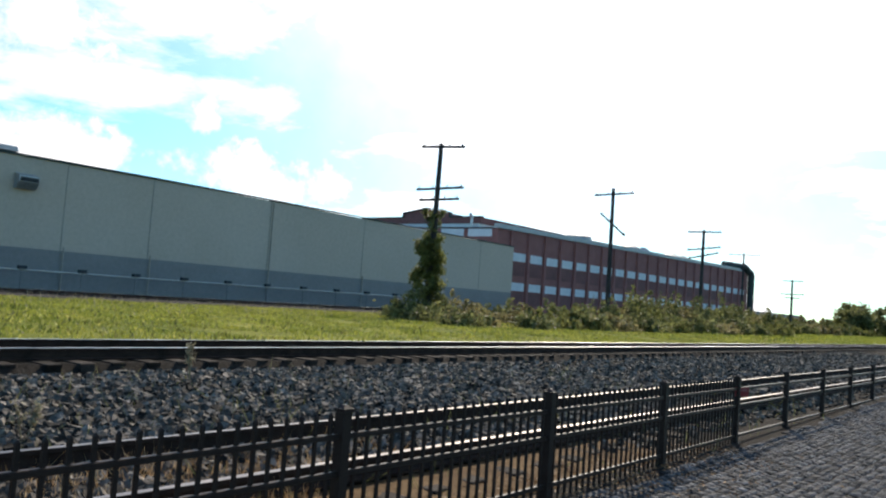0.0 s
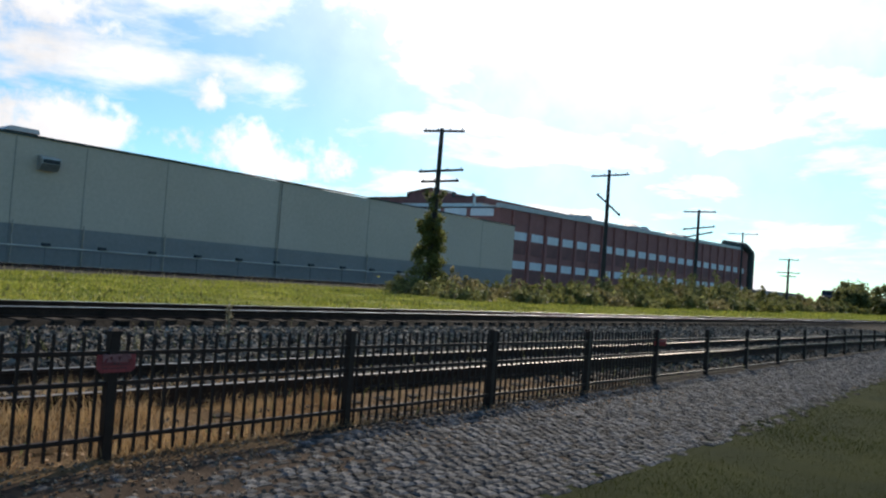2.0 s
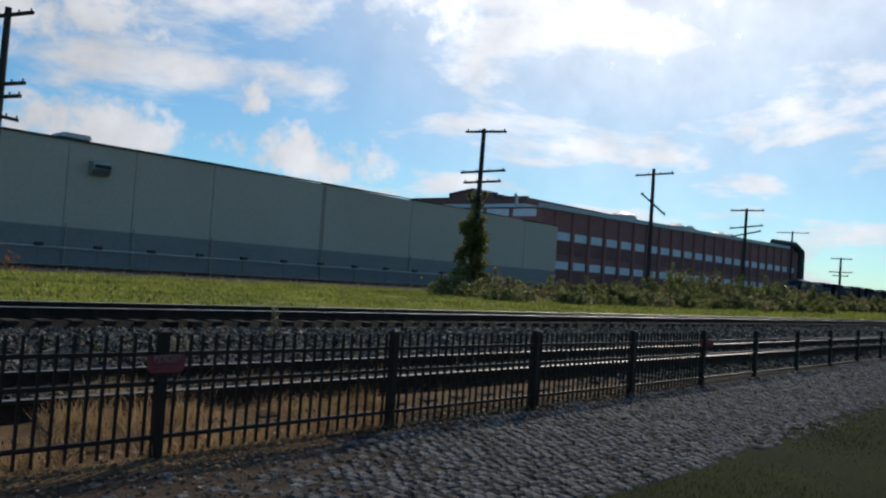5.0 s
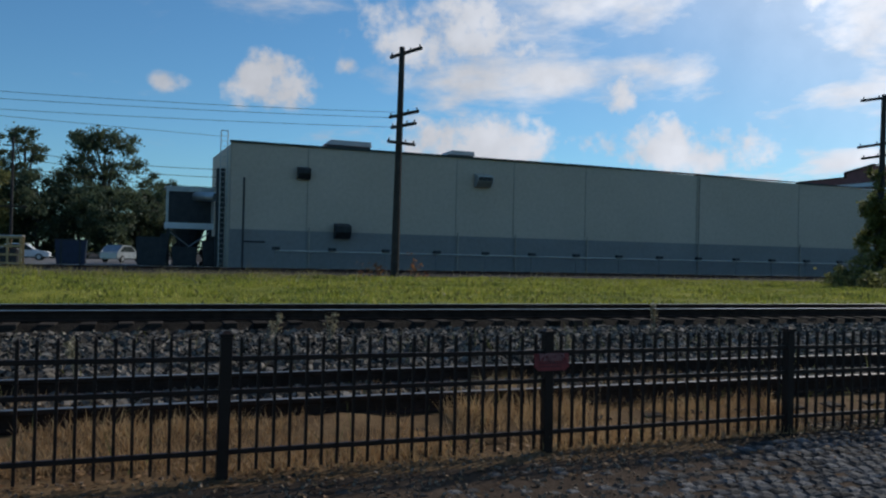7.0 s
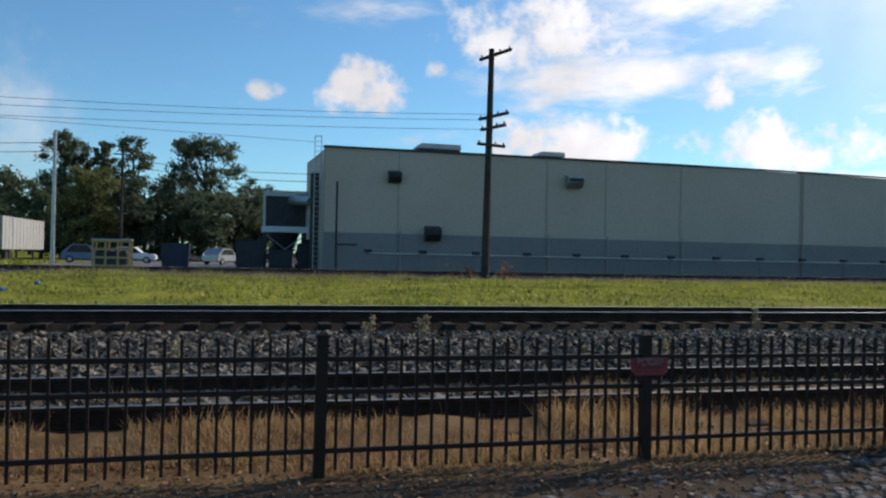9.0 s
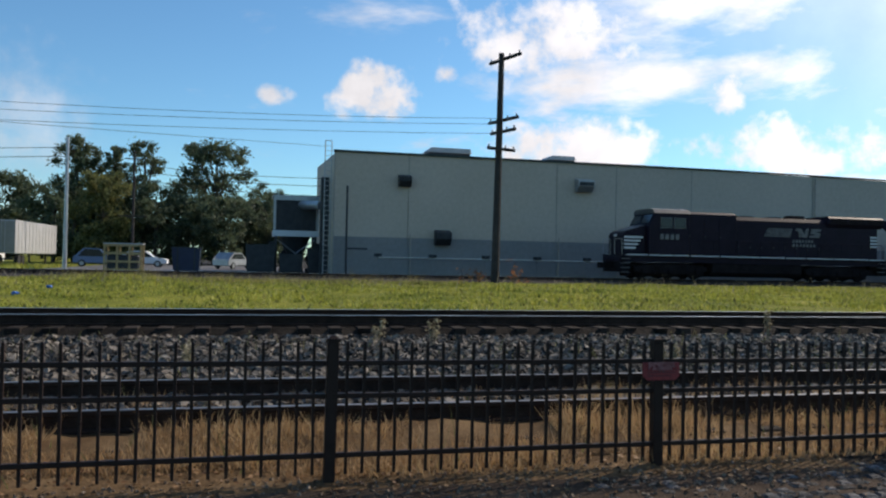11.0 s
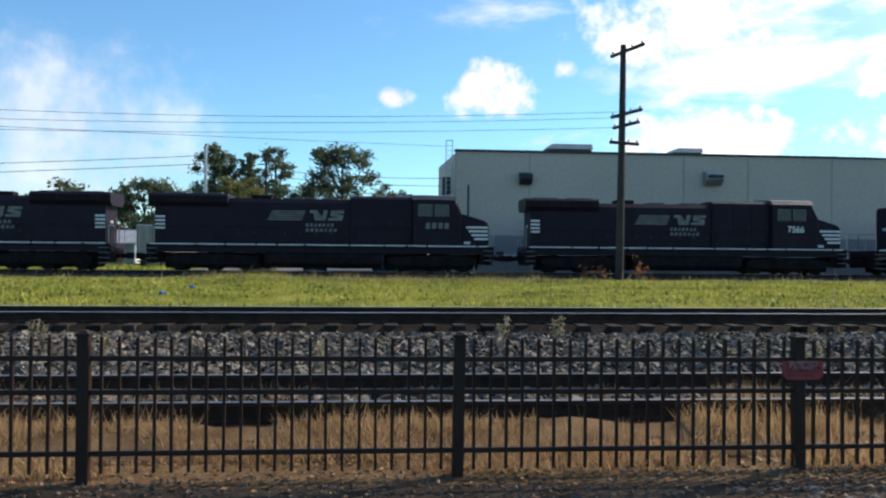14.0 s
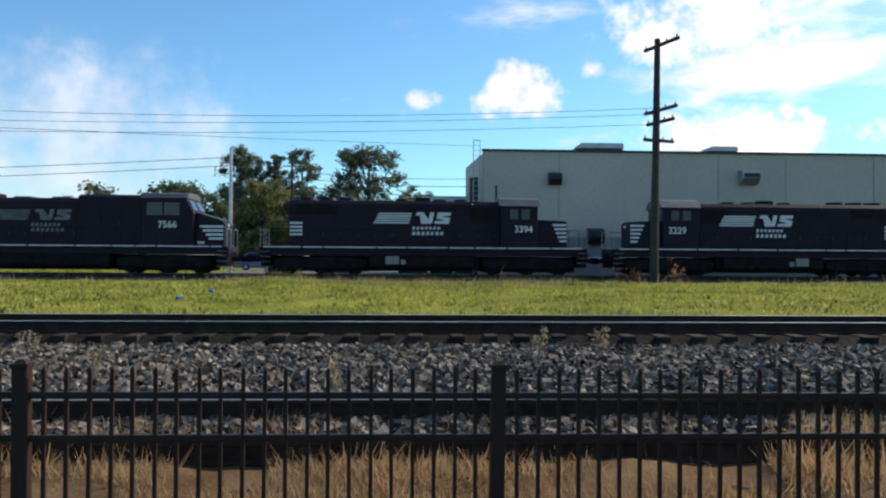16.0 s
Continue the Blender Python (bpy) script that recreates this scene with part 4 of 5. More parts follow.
        add_logo(lo, s, 0.985, -3.1, 3.05)
    number(lo, text, 5.85, 2.72)
    return lo


LOCOS = [
    (wide_cab_loco("", "black wide-cab diesel locomotive leading the train", 0.6), -26.2, 180),
    (wide_cab_loco("", "black wide-cab diesel locomotive coupled second in the train", -3.4), -3.35, 0),
    (wide_cab_loco("7566", "black wide-cab diesel locomotive with white number 7566", -3.4), 19.35, 0),
    (narrow_hood_loco("3394", "black narrow-hood diesel locomotive with white number 3394"), 41.3, 0),
    (narrow_hood_loco("3229", "black narrow-hood diesel locomotive with white number 3229"), 62.3, 180),
]


# Things beside the fence
def danger_sign():
    p = fence_at(2.97)
    sg = thing("danger_sign", "small red danger sign with pale letters fixed to a fence post", "sign", pose(p.x, p.y - 0.055, p.z + 0.725, -4, 0, 1.2))
    bm = bmesh.new()
    prism(bm, [(-0.150, 0.065), (0.150, 0.065), (0.150, -0.035), (0.115, -0.065), (-0.115, -0.065), (-0.150, -0.035)], -0.004, 0.004)
    part("plate", bm, M_RED, sg, "dark red sheet-metal plate")
    text = lettering("DANGER", 0.05, M_PINK)
    ob = shared("lettering", text, sg, pose(0, -0.009, 0.036, 90, 0, 0))
    for k in range(2):
        bm = bmesh.new()
        box(bm, -0.11, 0.11 - 0.03 * k, -0.007, -0.0045, -0.012 - 0.025 * k, -0.004 - 0.025 * k)
        part("text_bar", bm, M_DARKRED, sg)
    for x in (-0.015, 0.015):
        bm = bmesh.new()
        tube(bm, (x, -0.010, 0.0), (x, 0.02, 0.0), 0.006, None, 8)
        part("bolt", bm, M_DARKSTEEL, sg)
    q = fence_at(12.73)
    pl = thing("sign_plate", "small faded reddish plate on a distant fence post", "sign", pose(q.x + 0.05, q.y - 0.05, q.z + 0.76, 4, 0, -30))
    bm = bmesh.new()
    box(bm, -0.12, 0.12, -0.004, 0.004, -0.06, 0.06)
    bevel(bm, 0.003)
    part("plate", bm, M_RED, pl)
    bm = bmesh.new()
    box(bm, -0.09, 0.09, -0.007, -0.0045, 0.01, 0.035)
    part("text_bar", bm, M_PINK, pl)


M_PINK = surface("faded_white_letter", (0.24, 0.07, 0.07), (0.32, 0.12, 0.11), 30, 0.6, 0, 0.0, stain=0.3)
M_DARKRED = surface("faded_dark_print", (0.10, 0.012, 0.012), (0.16, 0.02, 0.02), 30, 0.6, 0, 0.0)
danger_sign()


# Yard at the end of the warehouse
def yard():
    bm = bmesh.new()
    box(bm, -16, 5.5, 66, 100, 0.05, 0.16)
    solo("parking_lot", bm, M_ASPHALT, "grey asphalt parking lot beside the warehouse", "parking lot", "structure")
    # raised dust collector beside the end wall
    dc = thing("dust_collector", "dark raised dust collector with a white skirt on steel legs", "dust collector", pose(3.3, 66, 0.15))
    bm = bmesh.new()
    box(bm, -1.75, 1.75, 0, 3.2, 3.5, 6.2)
    bevel(bm, 0.05)
    part("housing", bm, M_DARKSTEEL, dc, "dark ribbed housing")
    for i in range(7):
        bm = bmesh.new()
        box(bm, -1.7 + i * 0.55, -1.62 + i * 0.55, -0.05, -0.005, 3.55, 6.1)
        part("rib", bm, M_DARKSTEEL, dc)
    for x0, x1, z0, z1 in ((-1.82, -1.62, 3.5, 6.2), (1.62, 1.82, 3.5, 6.2), (-1.62, 1.62, 5.95, 6.2)):
        bm = bmesh.new()
        box(bm, x0, x1, -0.09, -0.055, z0, z1)
        part("trim", bm, M_STEEL, dc, "pale edge trim")
    bm = bmesh.new()
    box(bm, -1.85, 1.85, -0.1, 3.3, 3.0, 3.48)
    part("skirt", bm, M_WHITE, dc, "white painted skirt")
    bm = bmesh.new()
    box(bm, -1.9, 1.9, -0.1, 3.3, 6.2, 6.35)
    part("cover", bm, M_ROOFMETAL, dc)
    for x in (-1.6, 1.6):
        for y in (0.1, 3.0):
            bm = bmesh.new()
            box(bm, x - 0.1, x + 0.1, y - 0.1, y + 0.1, -0.15, 3.0)
            part("leg", bm, M_DARKSTEEL, dc)
    for x0, x1 in ((-1.6, 1.6), (1.6, -1.6)):
        bm = bmesh.new()
        tube(bm, (x0, 0.05, 0.4), (x1, 0.05, 2.8), 0.05, None, 6)
        part("brace", bm, M_STEEL, dc, "pale diagonal brace")
    bm = bmesh.new()
    tube(bm, (0, 1.5, 0.7), (0, 1.5, 3.0), 0.3, 1.3, 12)
    part("hopper", bm, M_DARKSTEEL, dc)
    for x, y, w, h, d in ((-5.1, 64.0, 2.1, 1.85, 1.6), (0.5, 64.6, 2.3, 2.2, 1.3), (2.9, 64.4, 1.9, 1.5, 1.3), (4.9, 64.2, 1.4, 2.0, 1.4)):
        sk = thing("dumpster", "dark blue steel waste dumpster standing in the yard" if x < 0 else "dark steel waste dumpster standing in the yard", "dumpster", pose(x, y, ground_z(y) + (0.0 if y < 66 else 0.02)), "dumpsters")
        bm = bmesh.new()
        prism(bm, [(-w / 2 + 0.1, 0.1), (w / 2 - 0.1, 0.1), (w / 2, h), (-w / 2, h)], 0, d)
        part("bin", bm, M_DARKBLUE if x < 0 else M_DARKSTEEL, sk)
        for k in (-0.3, 0.3):
            bm = bmesh.new()
            box(bm, k * w - 0.06, k * w + 0.06, -0.06, -0.005, 0.1, h)
            part("rib", bm, M_DARKSTEEL, sk)
        for k in (-0.35, 0.35):
            bm = bmesh.new()
            box(bm, k * w - 0.1, k * w + 0.1, 0.1, d - 0.1, -0.02, 0.1)
            part("skid", bm, M_UNDER, sk)
        bm = bmesh.new()
        box(bm, -w / 2 - 0.05, w / 2 + 0.05, -0.05, d + 0.05, h, h + 0.07)
        part("lid", bm, M_DARKSTEEL, sk)
    # machinery crowded under and beside the dust collector
    for x, y, w, h in ((1.1, 67.8, 1.5, 2.6), (3.1, 68.6, 2.0, 2.7), (5.0, 68.2, 1.4, 2.5)):
        mc = thing("fan_unit", "dark industrial fan housing standing under the dust collector", "machine", pose(x, y, 0.16), "fan units")
        bm = bmesh.new()
        box(bm, -w / 2, w / 2, 0, 1.4, 0.0, 0.35)
        bevel(bm, 0.03)
        part("plinth", bm, M_DARKSTEEL, mc)
        bm = bmesh.new()
        tube(bm, (0, 0.1, h * 0.45), (0, 1.2, h * 0.45), w * 0.5, None, 18)
        bevel(bm, 0.03)
        part("scroll", bm, M_DARKSTEEL, mc)
        bm = bmesh.new()
        box(bm, w * 0.05, w * 0.5, 0.2, 1.1, h * 0.45, h)
        part("outlet", bm, M_DARKSTEEL, mc)
        bm = bmesh.new()
        tube(bm, (0, -0.25, h * 0.45), (0, 0.09, h * 0.45), w * 0.22, None, 12)
        part("motor", bm, M_UNDER, mc)
    # No duct known here: a dark tower standing in for the end wall's shade.
    shade_duct = thing("duct", "made-up dark duct standing in for the shaded end wall", "duct", pose(5.3, 62.2, 0.16))
    bm = bmesh.new()
    box(bm, -0.3, 0.32, 0, 0.9, 0.0, 7.6)
    bevel(bm, 0.03)
    part("riser", bm, M_DARKSTEEL, shade_duct)
    bm = bmesh.new()
    tube(bm, (-0.25, 0.45, 5.4), (-1.6, 4.0, 5.6), 0.35, None, 12)
    part("elbow", bm, M_STEEL, shade_duct, "made-up pale connecting pipe")
    for z in (1.6, 3.2, 4.8, 6.4):
        bm = bmesh.new()
        box(bm, -0.34, 0.36, -0.04, 0.94, z, z + 0.08)
        part("flange", bm, M_DARKSTEEL, shade_duct)
    # timber crate frame
    cr = thing("crate", "open tan timber crate frame standing in the yard", "crate", pose(-9.3, 61.5, ground_z(61.5)))
    for x in (-1.25, -0.4, 0.45, 1.25):
        for y in (0, 1.3):
            bm = bmesh.new()
            box(bm, x - 0.07, x + 0.07, y, y + 0.1, 0, 2.0)
            part("upright", bm, M_TAN, cr)
    for y in (-0.03, 1.33):
        for z in (0.05, 0.65, 1.25, 1.85):
            bm = bmesh.new()
            box(bm, -1.33, 1.33, y, y + 0.028, z, z + 0.15)
            part("slat", bm, M_TAN, cr)
    bm = bmesh.new()
    box(bm, -1.35, 1.35, -0.05, 1.4, 2.0, 2.08)
    part("lid", bm, M_ROOFMETAL, cr)
    bm = bmesh.new()
    box(bm, -1.1, 1.1, 0.15, 1.2, 0.0, 1.2)
    bevel(bm, 0.1)
    part("load", bm, M_DARKSTEEL, cr, "dark wrapped load")
    # ladder mast on the corner and a standpipe
    ms = thing("roof_ladder", "grey caged roof ladder at the warehouse corner", "ladder", pose(5.35, 60.6, 0.1))
    for x in (-0.25, 0.25):
        bm = bmesh.new()
        tube(bm, (x, 0, 0), (x, 0, 10.3), 0.035, None, 6)
        part("stile", bm, M_STEEL, ms)
    for i in range(26):
        bm = bmesh.new()
        tube(bm, (-0.25, 0, 0.4 + i * 0.38), (0.25, 0, 0.4 + i * 0.38), 0.02, None, 5)
        part("rung", bm, M_STEEL, ms)
    bm = bmesh.new()
    tube(bm, (-0.25, 0, 10.3), (0.25, 0, 10.3), 0.035, None, 6)
    part("top_bar", bm, M_STEEL, ms)
    sp = thing("standpipe", "dark vertical pipe in front of the warehouse wall", "pipe", pose(6.7, 59.3, 0.1))
    bm = bmesh.new()
    tube(bm, (0, 0, 0), (0, 0, 6.8), 0.08, None, 8)
    part("riser", bm, M_DARKSTEEL, sp)
    bm = bmesh.new()
    tube(bm, (0, 0, 2.1), (1.6, 0, 2.1), 0.06, None, 8)
    part("branch", bm, M_DARKSTEEL, sp)


yard()


def car(x, y, turn, paint, label, h=1.5, length=4.5):
    ca = thing("car", label, "car", pose(x, y, 0.16, 0, 0, turn), "parked cars")
    a = length / 2
    bm = bmesh.new()
    prism(bm, [(-a, 0.35), (a, 0.35), (a, 0.72), (a - 0.15, 0.85), (a * 0.45, 0.95), (a * 0.15, h - 0.04), (-a * 0.55, h), (-a * 0.9, 0.98), (-a, 0.9)], -0.88, 0.88)
    bevel(bm, 0.06, 2)
    part("body", bm, paint, ca)
    for s in (-1, 1):
        bm = bmesh.new()
        prism(bm, [(a * 0.38, 0.97), (a * 0.12, h - 0.12), (-a * 0.5, h - 0.1), (-a * 0.78, 0.99)], s * 0.885 - 0.01, s * 0.885 + 0.01)
        part("window", bm, M_GLASS_DK, ca)
        for wx in (-a * 0.62, a * 0.62):
            bm = bmesh.new()
            tube(bm, (wx, s * 0.72, 0.33), (wx, s * 0.92, 0.33), 0.33, None, 16)
            wheel = part("wheel", bm, M_TYRE, ca)
            bm = bmesh.new()
            tube(bm, (wx, s * 0.915, 0.33), (wx, s * 0.935, 0.33), 0.2, None, 12)
            part("rim", bm, M_STEEL, wheel)
    bm = bmesh.new()
    for s in (-1, 1):
        box(bm, a - 0.08, a + 0.02, s * 0.65 - 0.15, s * 0.65 + 0.15, 0.62, 0.76)
    part("headlights", bm, M_LETTER, ca)


car(-14.4, 80, 8, M_CARPAINT, "pale blue hatchback parked in the yard", 1.75, 4.0)
car(-10.6, 83, 0, M_WHITE, "white saloon car parked beyond the crate", 1.6)
car(-2.0, 80, 60, M_STEEL, "silver car parked at an angle by the dumpsters", 1.6, 4.4)


def trailer():
    tr = thing("box_trailer", "long white box trailer parked end-on on its wheels", "trailer", pose(-22.6, 80, 0.1))
    bm = bmesh.new()
    box(bm, -1.2, 1.2, 0, 15.5, 1.15, 4.25)
    bevel(bm, 0.03)
    part("body", bm, M_TRAILER, tr, "white corrugated trailer body")
    # Doors greyer than the body: the rear face's shade is in their colour.
    for x0, x1 in ((-1.15, -0.03), (0.03, 1.15)):
        bm = bmesh.new()
        box(bm, x0, x1, -0.05, -0.004, 1.25, 4.15)
        door = part("door", bm, M_BASE, tr, "rear door with its shade painted grey")
        bm = bmesh.new()
        tube(bm, (x0 + 0.3, -0.07, 1.3), (x0 + 0.3, -0.07, 4.1), 0.03, None, 6)
        part("lock_rod", bm, M_STEEL, door)
    for k in range(12):
        bm = bmesh.new()
        box(bm, 1.2, 1.225, 0.8 + 1.25 * k, 0.86 + 1.25 * k, 1.2, 4.2)
        part("rib", bm, M_ROOFMETAL, tr)
    for y in (1.6, 2.9):
        for s in (-1, 1):
            bm = bmesh.new()
            tube(bm, (s * 0.8, y, 0.5), (s * 1.15, y, 0.5), 0.5, None, 16)
            part("wheel", bm, M_TYRE, tr)
    for s in (-1, 1):
        bm = bmesh.new()
        box(bm, s * 0.8 - 0.08, s * 0.8 + 0.08, 12.5, 12.7, 0, 1.15)
        part("landing_leg", bm, M_DARKSTEEL, tr)
    bm = bmesh.new()
    box(bm, -1.1, 1.1, -0.02, 0.1, 0.55, 0.7)
    part("bumper", bm, M_DARKSTEEL, tr)


trailer()


def house():
    ho = thing("house", "low white house with a pale grey roof beyond the tracks", "house", pose(-42, 115, 0.05))
    # White house wall greyed: the shade on its front is put into the colour.
    bm = bmesh.new()
    box(bm, -9.5, 7.5, 0, 8, 0, 2.9)
    part("wall", bm, M_BASE, ho)
    bm = bmesh.new()
    prism(bm, [(-0.5, 2.8), (8.5, 2.8), (4.0, 4.6)], 7.5, 7.75, "x")
    box(bm, 7.5, 7.75, -0.1, 8, 0, 2.8)
    part("gable", bm, M_WHITE, ho, "white gable wall")
    bm = bmesh.new()
    prism(bm, [(-0.8, 2.75), (4.0, 4.65), (8.8, 2.75), (8.8, 2.95), (4.0, 4.85), (-0.8, 2.95)], -10, 8.1, "x")
    part("roof", bm, M_ROOFMETAL, ho, "pale grey shingle roof")
    for x in (-7, -3.5, 0, 4):
        bm = bmesh.new()
        box(bm, x, x + 1.4, -0.05, -0.005, 0.9, 2.2)
        win = part("window", bm, M_WHITE, ho)
        bm = bmesh.new()
        box(bm, x + 0.1, x + 1.3, -0.07, -0.054, 1.0, 2.1)
        part("pane", bm, M_GLASS_DK, win)
    bm = bmesh.new()
    box(bm, -2, -1.3, 4, 4.7, 4.4, 5.6)
    part("chimney", bm, M_WHITE, ho)


house()


# Steel and wooden poles by the yard
def plain_pole(x, y, top, r, mat, label, arms=()):
    zb = ground_z(y) if y < 66 else 0.16
    po = thing("utility_pole", label, "utility pole", pose(x, y, zb), "yard poles")
    bm = bmesh.new()
    tube(bm, (0, 0, -0.1), (0, 0, top - zb), r, r * 0.75, 10)
    part("shaft", bm, mat, po)
    for z, half in arms:
        bm = bmesh.new()
        box(bm, -half, half, -r - 0.1, -r, z - 0.06, z + 0.06)
        part("crossarm", bm, M_POLE, po)


plain_pole(-14.6, 68, 10.6, 0.17, M_STEEL, "pale grey pole standing at the edge of the yard")
plain_pole(-12.4, 88, 12.2, 0.15, M_POLE, "wooden pole with short crossarms before the trees", ((11.2, 0.9), (5.2, 1.4)))


# Overhead wires
def wire(p, q, sag, label, r=0.012):
    p, q = Vector(p), Vector(q)
    bm = bmesh.new()
    n = 12
    pts = [p.lerp(q, i / n) - Vector((0, 0, sag * 4 * (i / n) * (1 - i / n))) for i in range(n + 1)]
    side = (q - p).cross(Vector((0, 0, 1))).normalized()
    up = side.cross((q - p).normalized())
    rings = [[bm.verts.new(a + (side * math.cos(k * 1.2566) + up * math.sin(k * 1.2566)) * r) for k in range(5)] for a in pts]
    for a, b in zip(rings, rings[1:]):
        for k in range(5):
            bm.faces.new((a[k], a[(k + 1) % 5], b[(k + 1) % 5], b[k]))
    solo("overhead_wire", bm, M_WIRE, label, "wire", "", "overhead wires")


for zl, za, s in ((9.6, 9.0, 0.9), (8.7, 8.7, 0.7), (8.0, 8.2, 0.6)):
    wire((-42, 40.6, zl), (12.4, 39.8, za), s, "thin dark overhead line wire along the track", 0.012)
wire((-44, 32.1, 7.3), (5.1, 60.6, 9.95), 0.1, "service wire running to the warehouse corner", 0.015)
wire((-45, 64, 7.7), (-14.6, 68, 9.8), 0.1, "slack wire to the grey yard pole", 0.026)
wire((-45, 64, 7.0), (-14.6, 68, 9.1), 0.1, "slack wire to the grey yard pole", 0.026)
for dz in (0, 0.9, 1.6):
    wire((-12.4, 88, 9.3 + dz), (5.8, 72, 7.0 + dz), 0.3, "wire between the yard pole and the warehouse", 0.026)


# Foliage
def leaf_cloud(rng, centres, n, size, squash=1.0):
    """Leaves as small bent quads in clumps: centre, radius. Returns vertices and faces."""
    verts, faces = [], []
    for (cx, cy, cz), rad in centres:
        d = rng.normal(size=(n, 3))
        d /= np.linalg.norm(d, axis=1)[:, None]
        r = rad * np.minimum(np.abs(rng.normal(0.0, 0.7, n)), rng.uniform(0.9, 1.15, n))
        pts = np.array((cx, cy, cz)) + d * r[:, None] * np.array((1, 1, squash))
        a = rng.normal(size=(n, 3))
        a /= np.linalg.norm(a, axis=1)[:, None]
        b = np.cross(a, rng.normal(size=(n, 3)))
        b /= np.linalg.norm(b, axis=1)[:, None]
        s = size * rng.uniform(0.5, 1.3, n)[:, None]
        base = len(verts)
        q = np.stack([pts - a * s * 0.6, pts + b * s * 0.32, pts + a * s * 0.6, pts - b * s * 0.32], 1).reshape(-1, 3)
        verts.extend(map(tuple, q))
        faces.extend((base + 4 * i, base + 4 * i + 1, base + 4 * i + 2, base + 4 * i + 3) for i in range(n))
    return verts, faces


def leaf_part(name, rng, centres, n, size, mat, parent, squash=1.0):
    v, f = leaf_cloud(rng, centres, n, size, squash)
    me = bpy.data.meshes.new(name)
    me.from_pydata(v, [], f)
    me.materials.append(mat)
    ob = new(name, me)
    ob.parent = parent
    return ob


def tree(x, y, h, spread, seed, label, leaf=0.36, clumps=44, n=240, mat=None, low=0.3, slim=1.0):
    rng = np.random.default_rng(seed)
    tr = thing("tree", label, "tree", pose(x, y, 0.05), "trees behind the yard")
    bm = bmesh.new()
    tube(bm, (0, 0, -0.2), (0.15, 0, h * 0.45), 0.028 * h, 0.018 * h, 9)
    tube(bm, (0.15, 0, h * 0.45), (0, 0, h * 0.85), 0.018 * h, 0.006 * h, 8)
    part("trunk", bm, M_BARK, tr)
    centres = []
    for i in range(clumps):
        t = low + (1 - low) * rng.uniform(0, 1) ** 0.8
        w = spread * (0.35 + 0.65 * math.sin(math.pi * min(max((t - low * 0.6) / (1.08 - low * 0.6), 0), 1)) ** 0.7) * slim
        a, r = rng.uniform(0, 2 * math.pi), w * rng.uniform(0.25, 1.0)
        centres.append(((r * math.cos(a), r * math.sin(a), t * h * 0.97), rng.uniform(0.14, 0.25) * spread * 1.5))
    for i in range(min(9, clumps)):
        c = centres[i][0]
        z0 = min(c[2] * 0.62, h * 0.7)
        bm = bmesh.new()
        tube(bm, (0.1, 0, z0), (c[0], c[1], c[2]), 0.008 * h, 0.003 * h, 5)
        part("limb", bm, M_BARK, tr)
    leaf_part("crown", rng, centres, n, leaf, mat or M_TREE, tr, 0.75)


tree(-23.5, 115, 16.9, 3.8, 1, "tall broadleaf tree with an open crown beyond the yard", clumps=40, low=0.42)
tree(-18.5, 114, 16.3, 1.7, 2, "narrow dark conifer beyond the yard", low=0.12, clumps=110, n=110, leaf=0.3)
tree(-15.5, 120, 17.7, 3.3, 3, "tall thin-crowned tree beyond the yard", clumps=36, n=150, low=0.4)
tree(-5.3, 115, 17.1, 5.0, 4, "broad open-crowned tree beside the warehouse", clumps=48, low=0.45)
tree(1.6, 140, 13.8, 4.5, 5, "distant tree beside the warehouse end", clumps=24)
tree(-18.2, 104, 11.0, 4.0, 6, "bushy yellow-green tree before the tall trees", low=0.12, mat=M_LEAF)
tree(-9.5, 122, 12.0, 4.6, 7, "lower tree between the tall trees", low=0.1)
tree(-12.5, 108, 10.5, 4.6, 8, "dense low tree behind the parked cars", low=0.08)
tree(-4.0, 106, 9.0, 4.6, 9, "dense low tree behind the dumpsters", low=0.08)
tree(1.5, 112, 9.5, 4.6, 10, "dense low tree beside the dust collector", low=0.08)
tree(-25.0, 110, 10.0, 4.6, 11, "dense low tree behind the trailer", low=0.08)
for i, (x, y, h, s) in enumerate(((-22, 118, 9, 5), (-16, 112, 8.5, 5), (-8, 110, 9, 5), (-1, 118, 9.5, 5), (4, 128, 9, 4))):
    tree(x, y, h, s, 70 + i, "dense low tree filling the gap between trunks", 0.5, 52, 150, None, 0.03)
for i, (x, h, s) in enumerate(((-62, 15.5, 7.5), (-47, 16, 7.5), (-74, 12, 6.5), (-54, 12, 6), (-39, 12, 5.5), (-33, 10, 5), (-86, 13, 7), (-99, 14, 8), (-68, 9, 6), (-44, 9, 6), (-30, 12, 5))):
    tree(x, 158 + (i % 3) * 5, h, s, 20 + i, "rounded broadleaf tree in the far tree line", 0.7, 44, 150, None, 0.06)


for i, (x, y, h, s) in enumerate(((188, 40, 5.5, 4.0), (200, 35, 6.5, 4.5), (214, 45, 7.5, 5), (226, 34, 7, 5))):
    tree(x, y, h, s, 95 + i, "rounded hazy tree beside the far end of the tracks", 0.6, 44, 150, M_LEAF, 0.05)


def far_woods():
    rng = np.random.default_rng(77)
    centres = []
    for x in range(-260, 420, 5):
        y = 240 + 20 * math.sin(x * 0.05)
        if -5 < x < 215:
            y = 330
        for k in range(2):
            centres.append(((x + rng.uniform(-3, 3), y + rng.uniform(-4, 4), rng.uniform(1.5, 8)), rng.uniform(3, 5)))
    v, f = leaf_cloud(rng, centres, 60, 1.3)
    scatter("far_woods", M_TREE, v, f, "dark line of distant woods on the horizon", "woods")


far_woods()


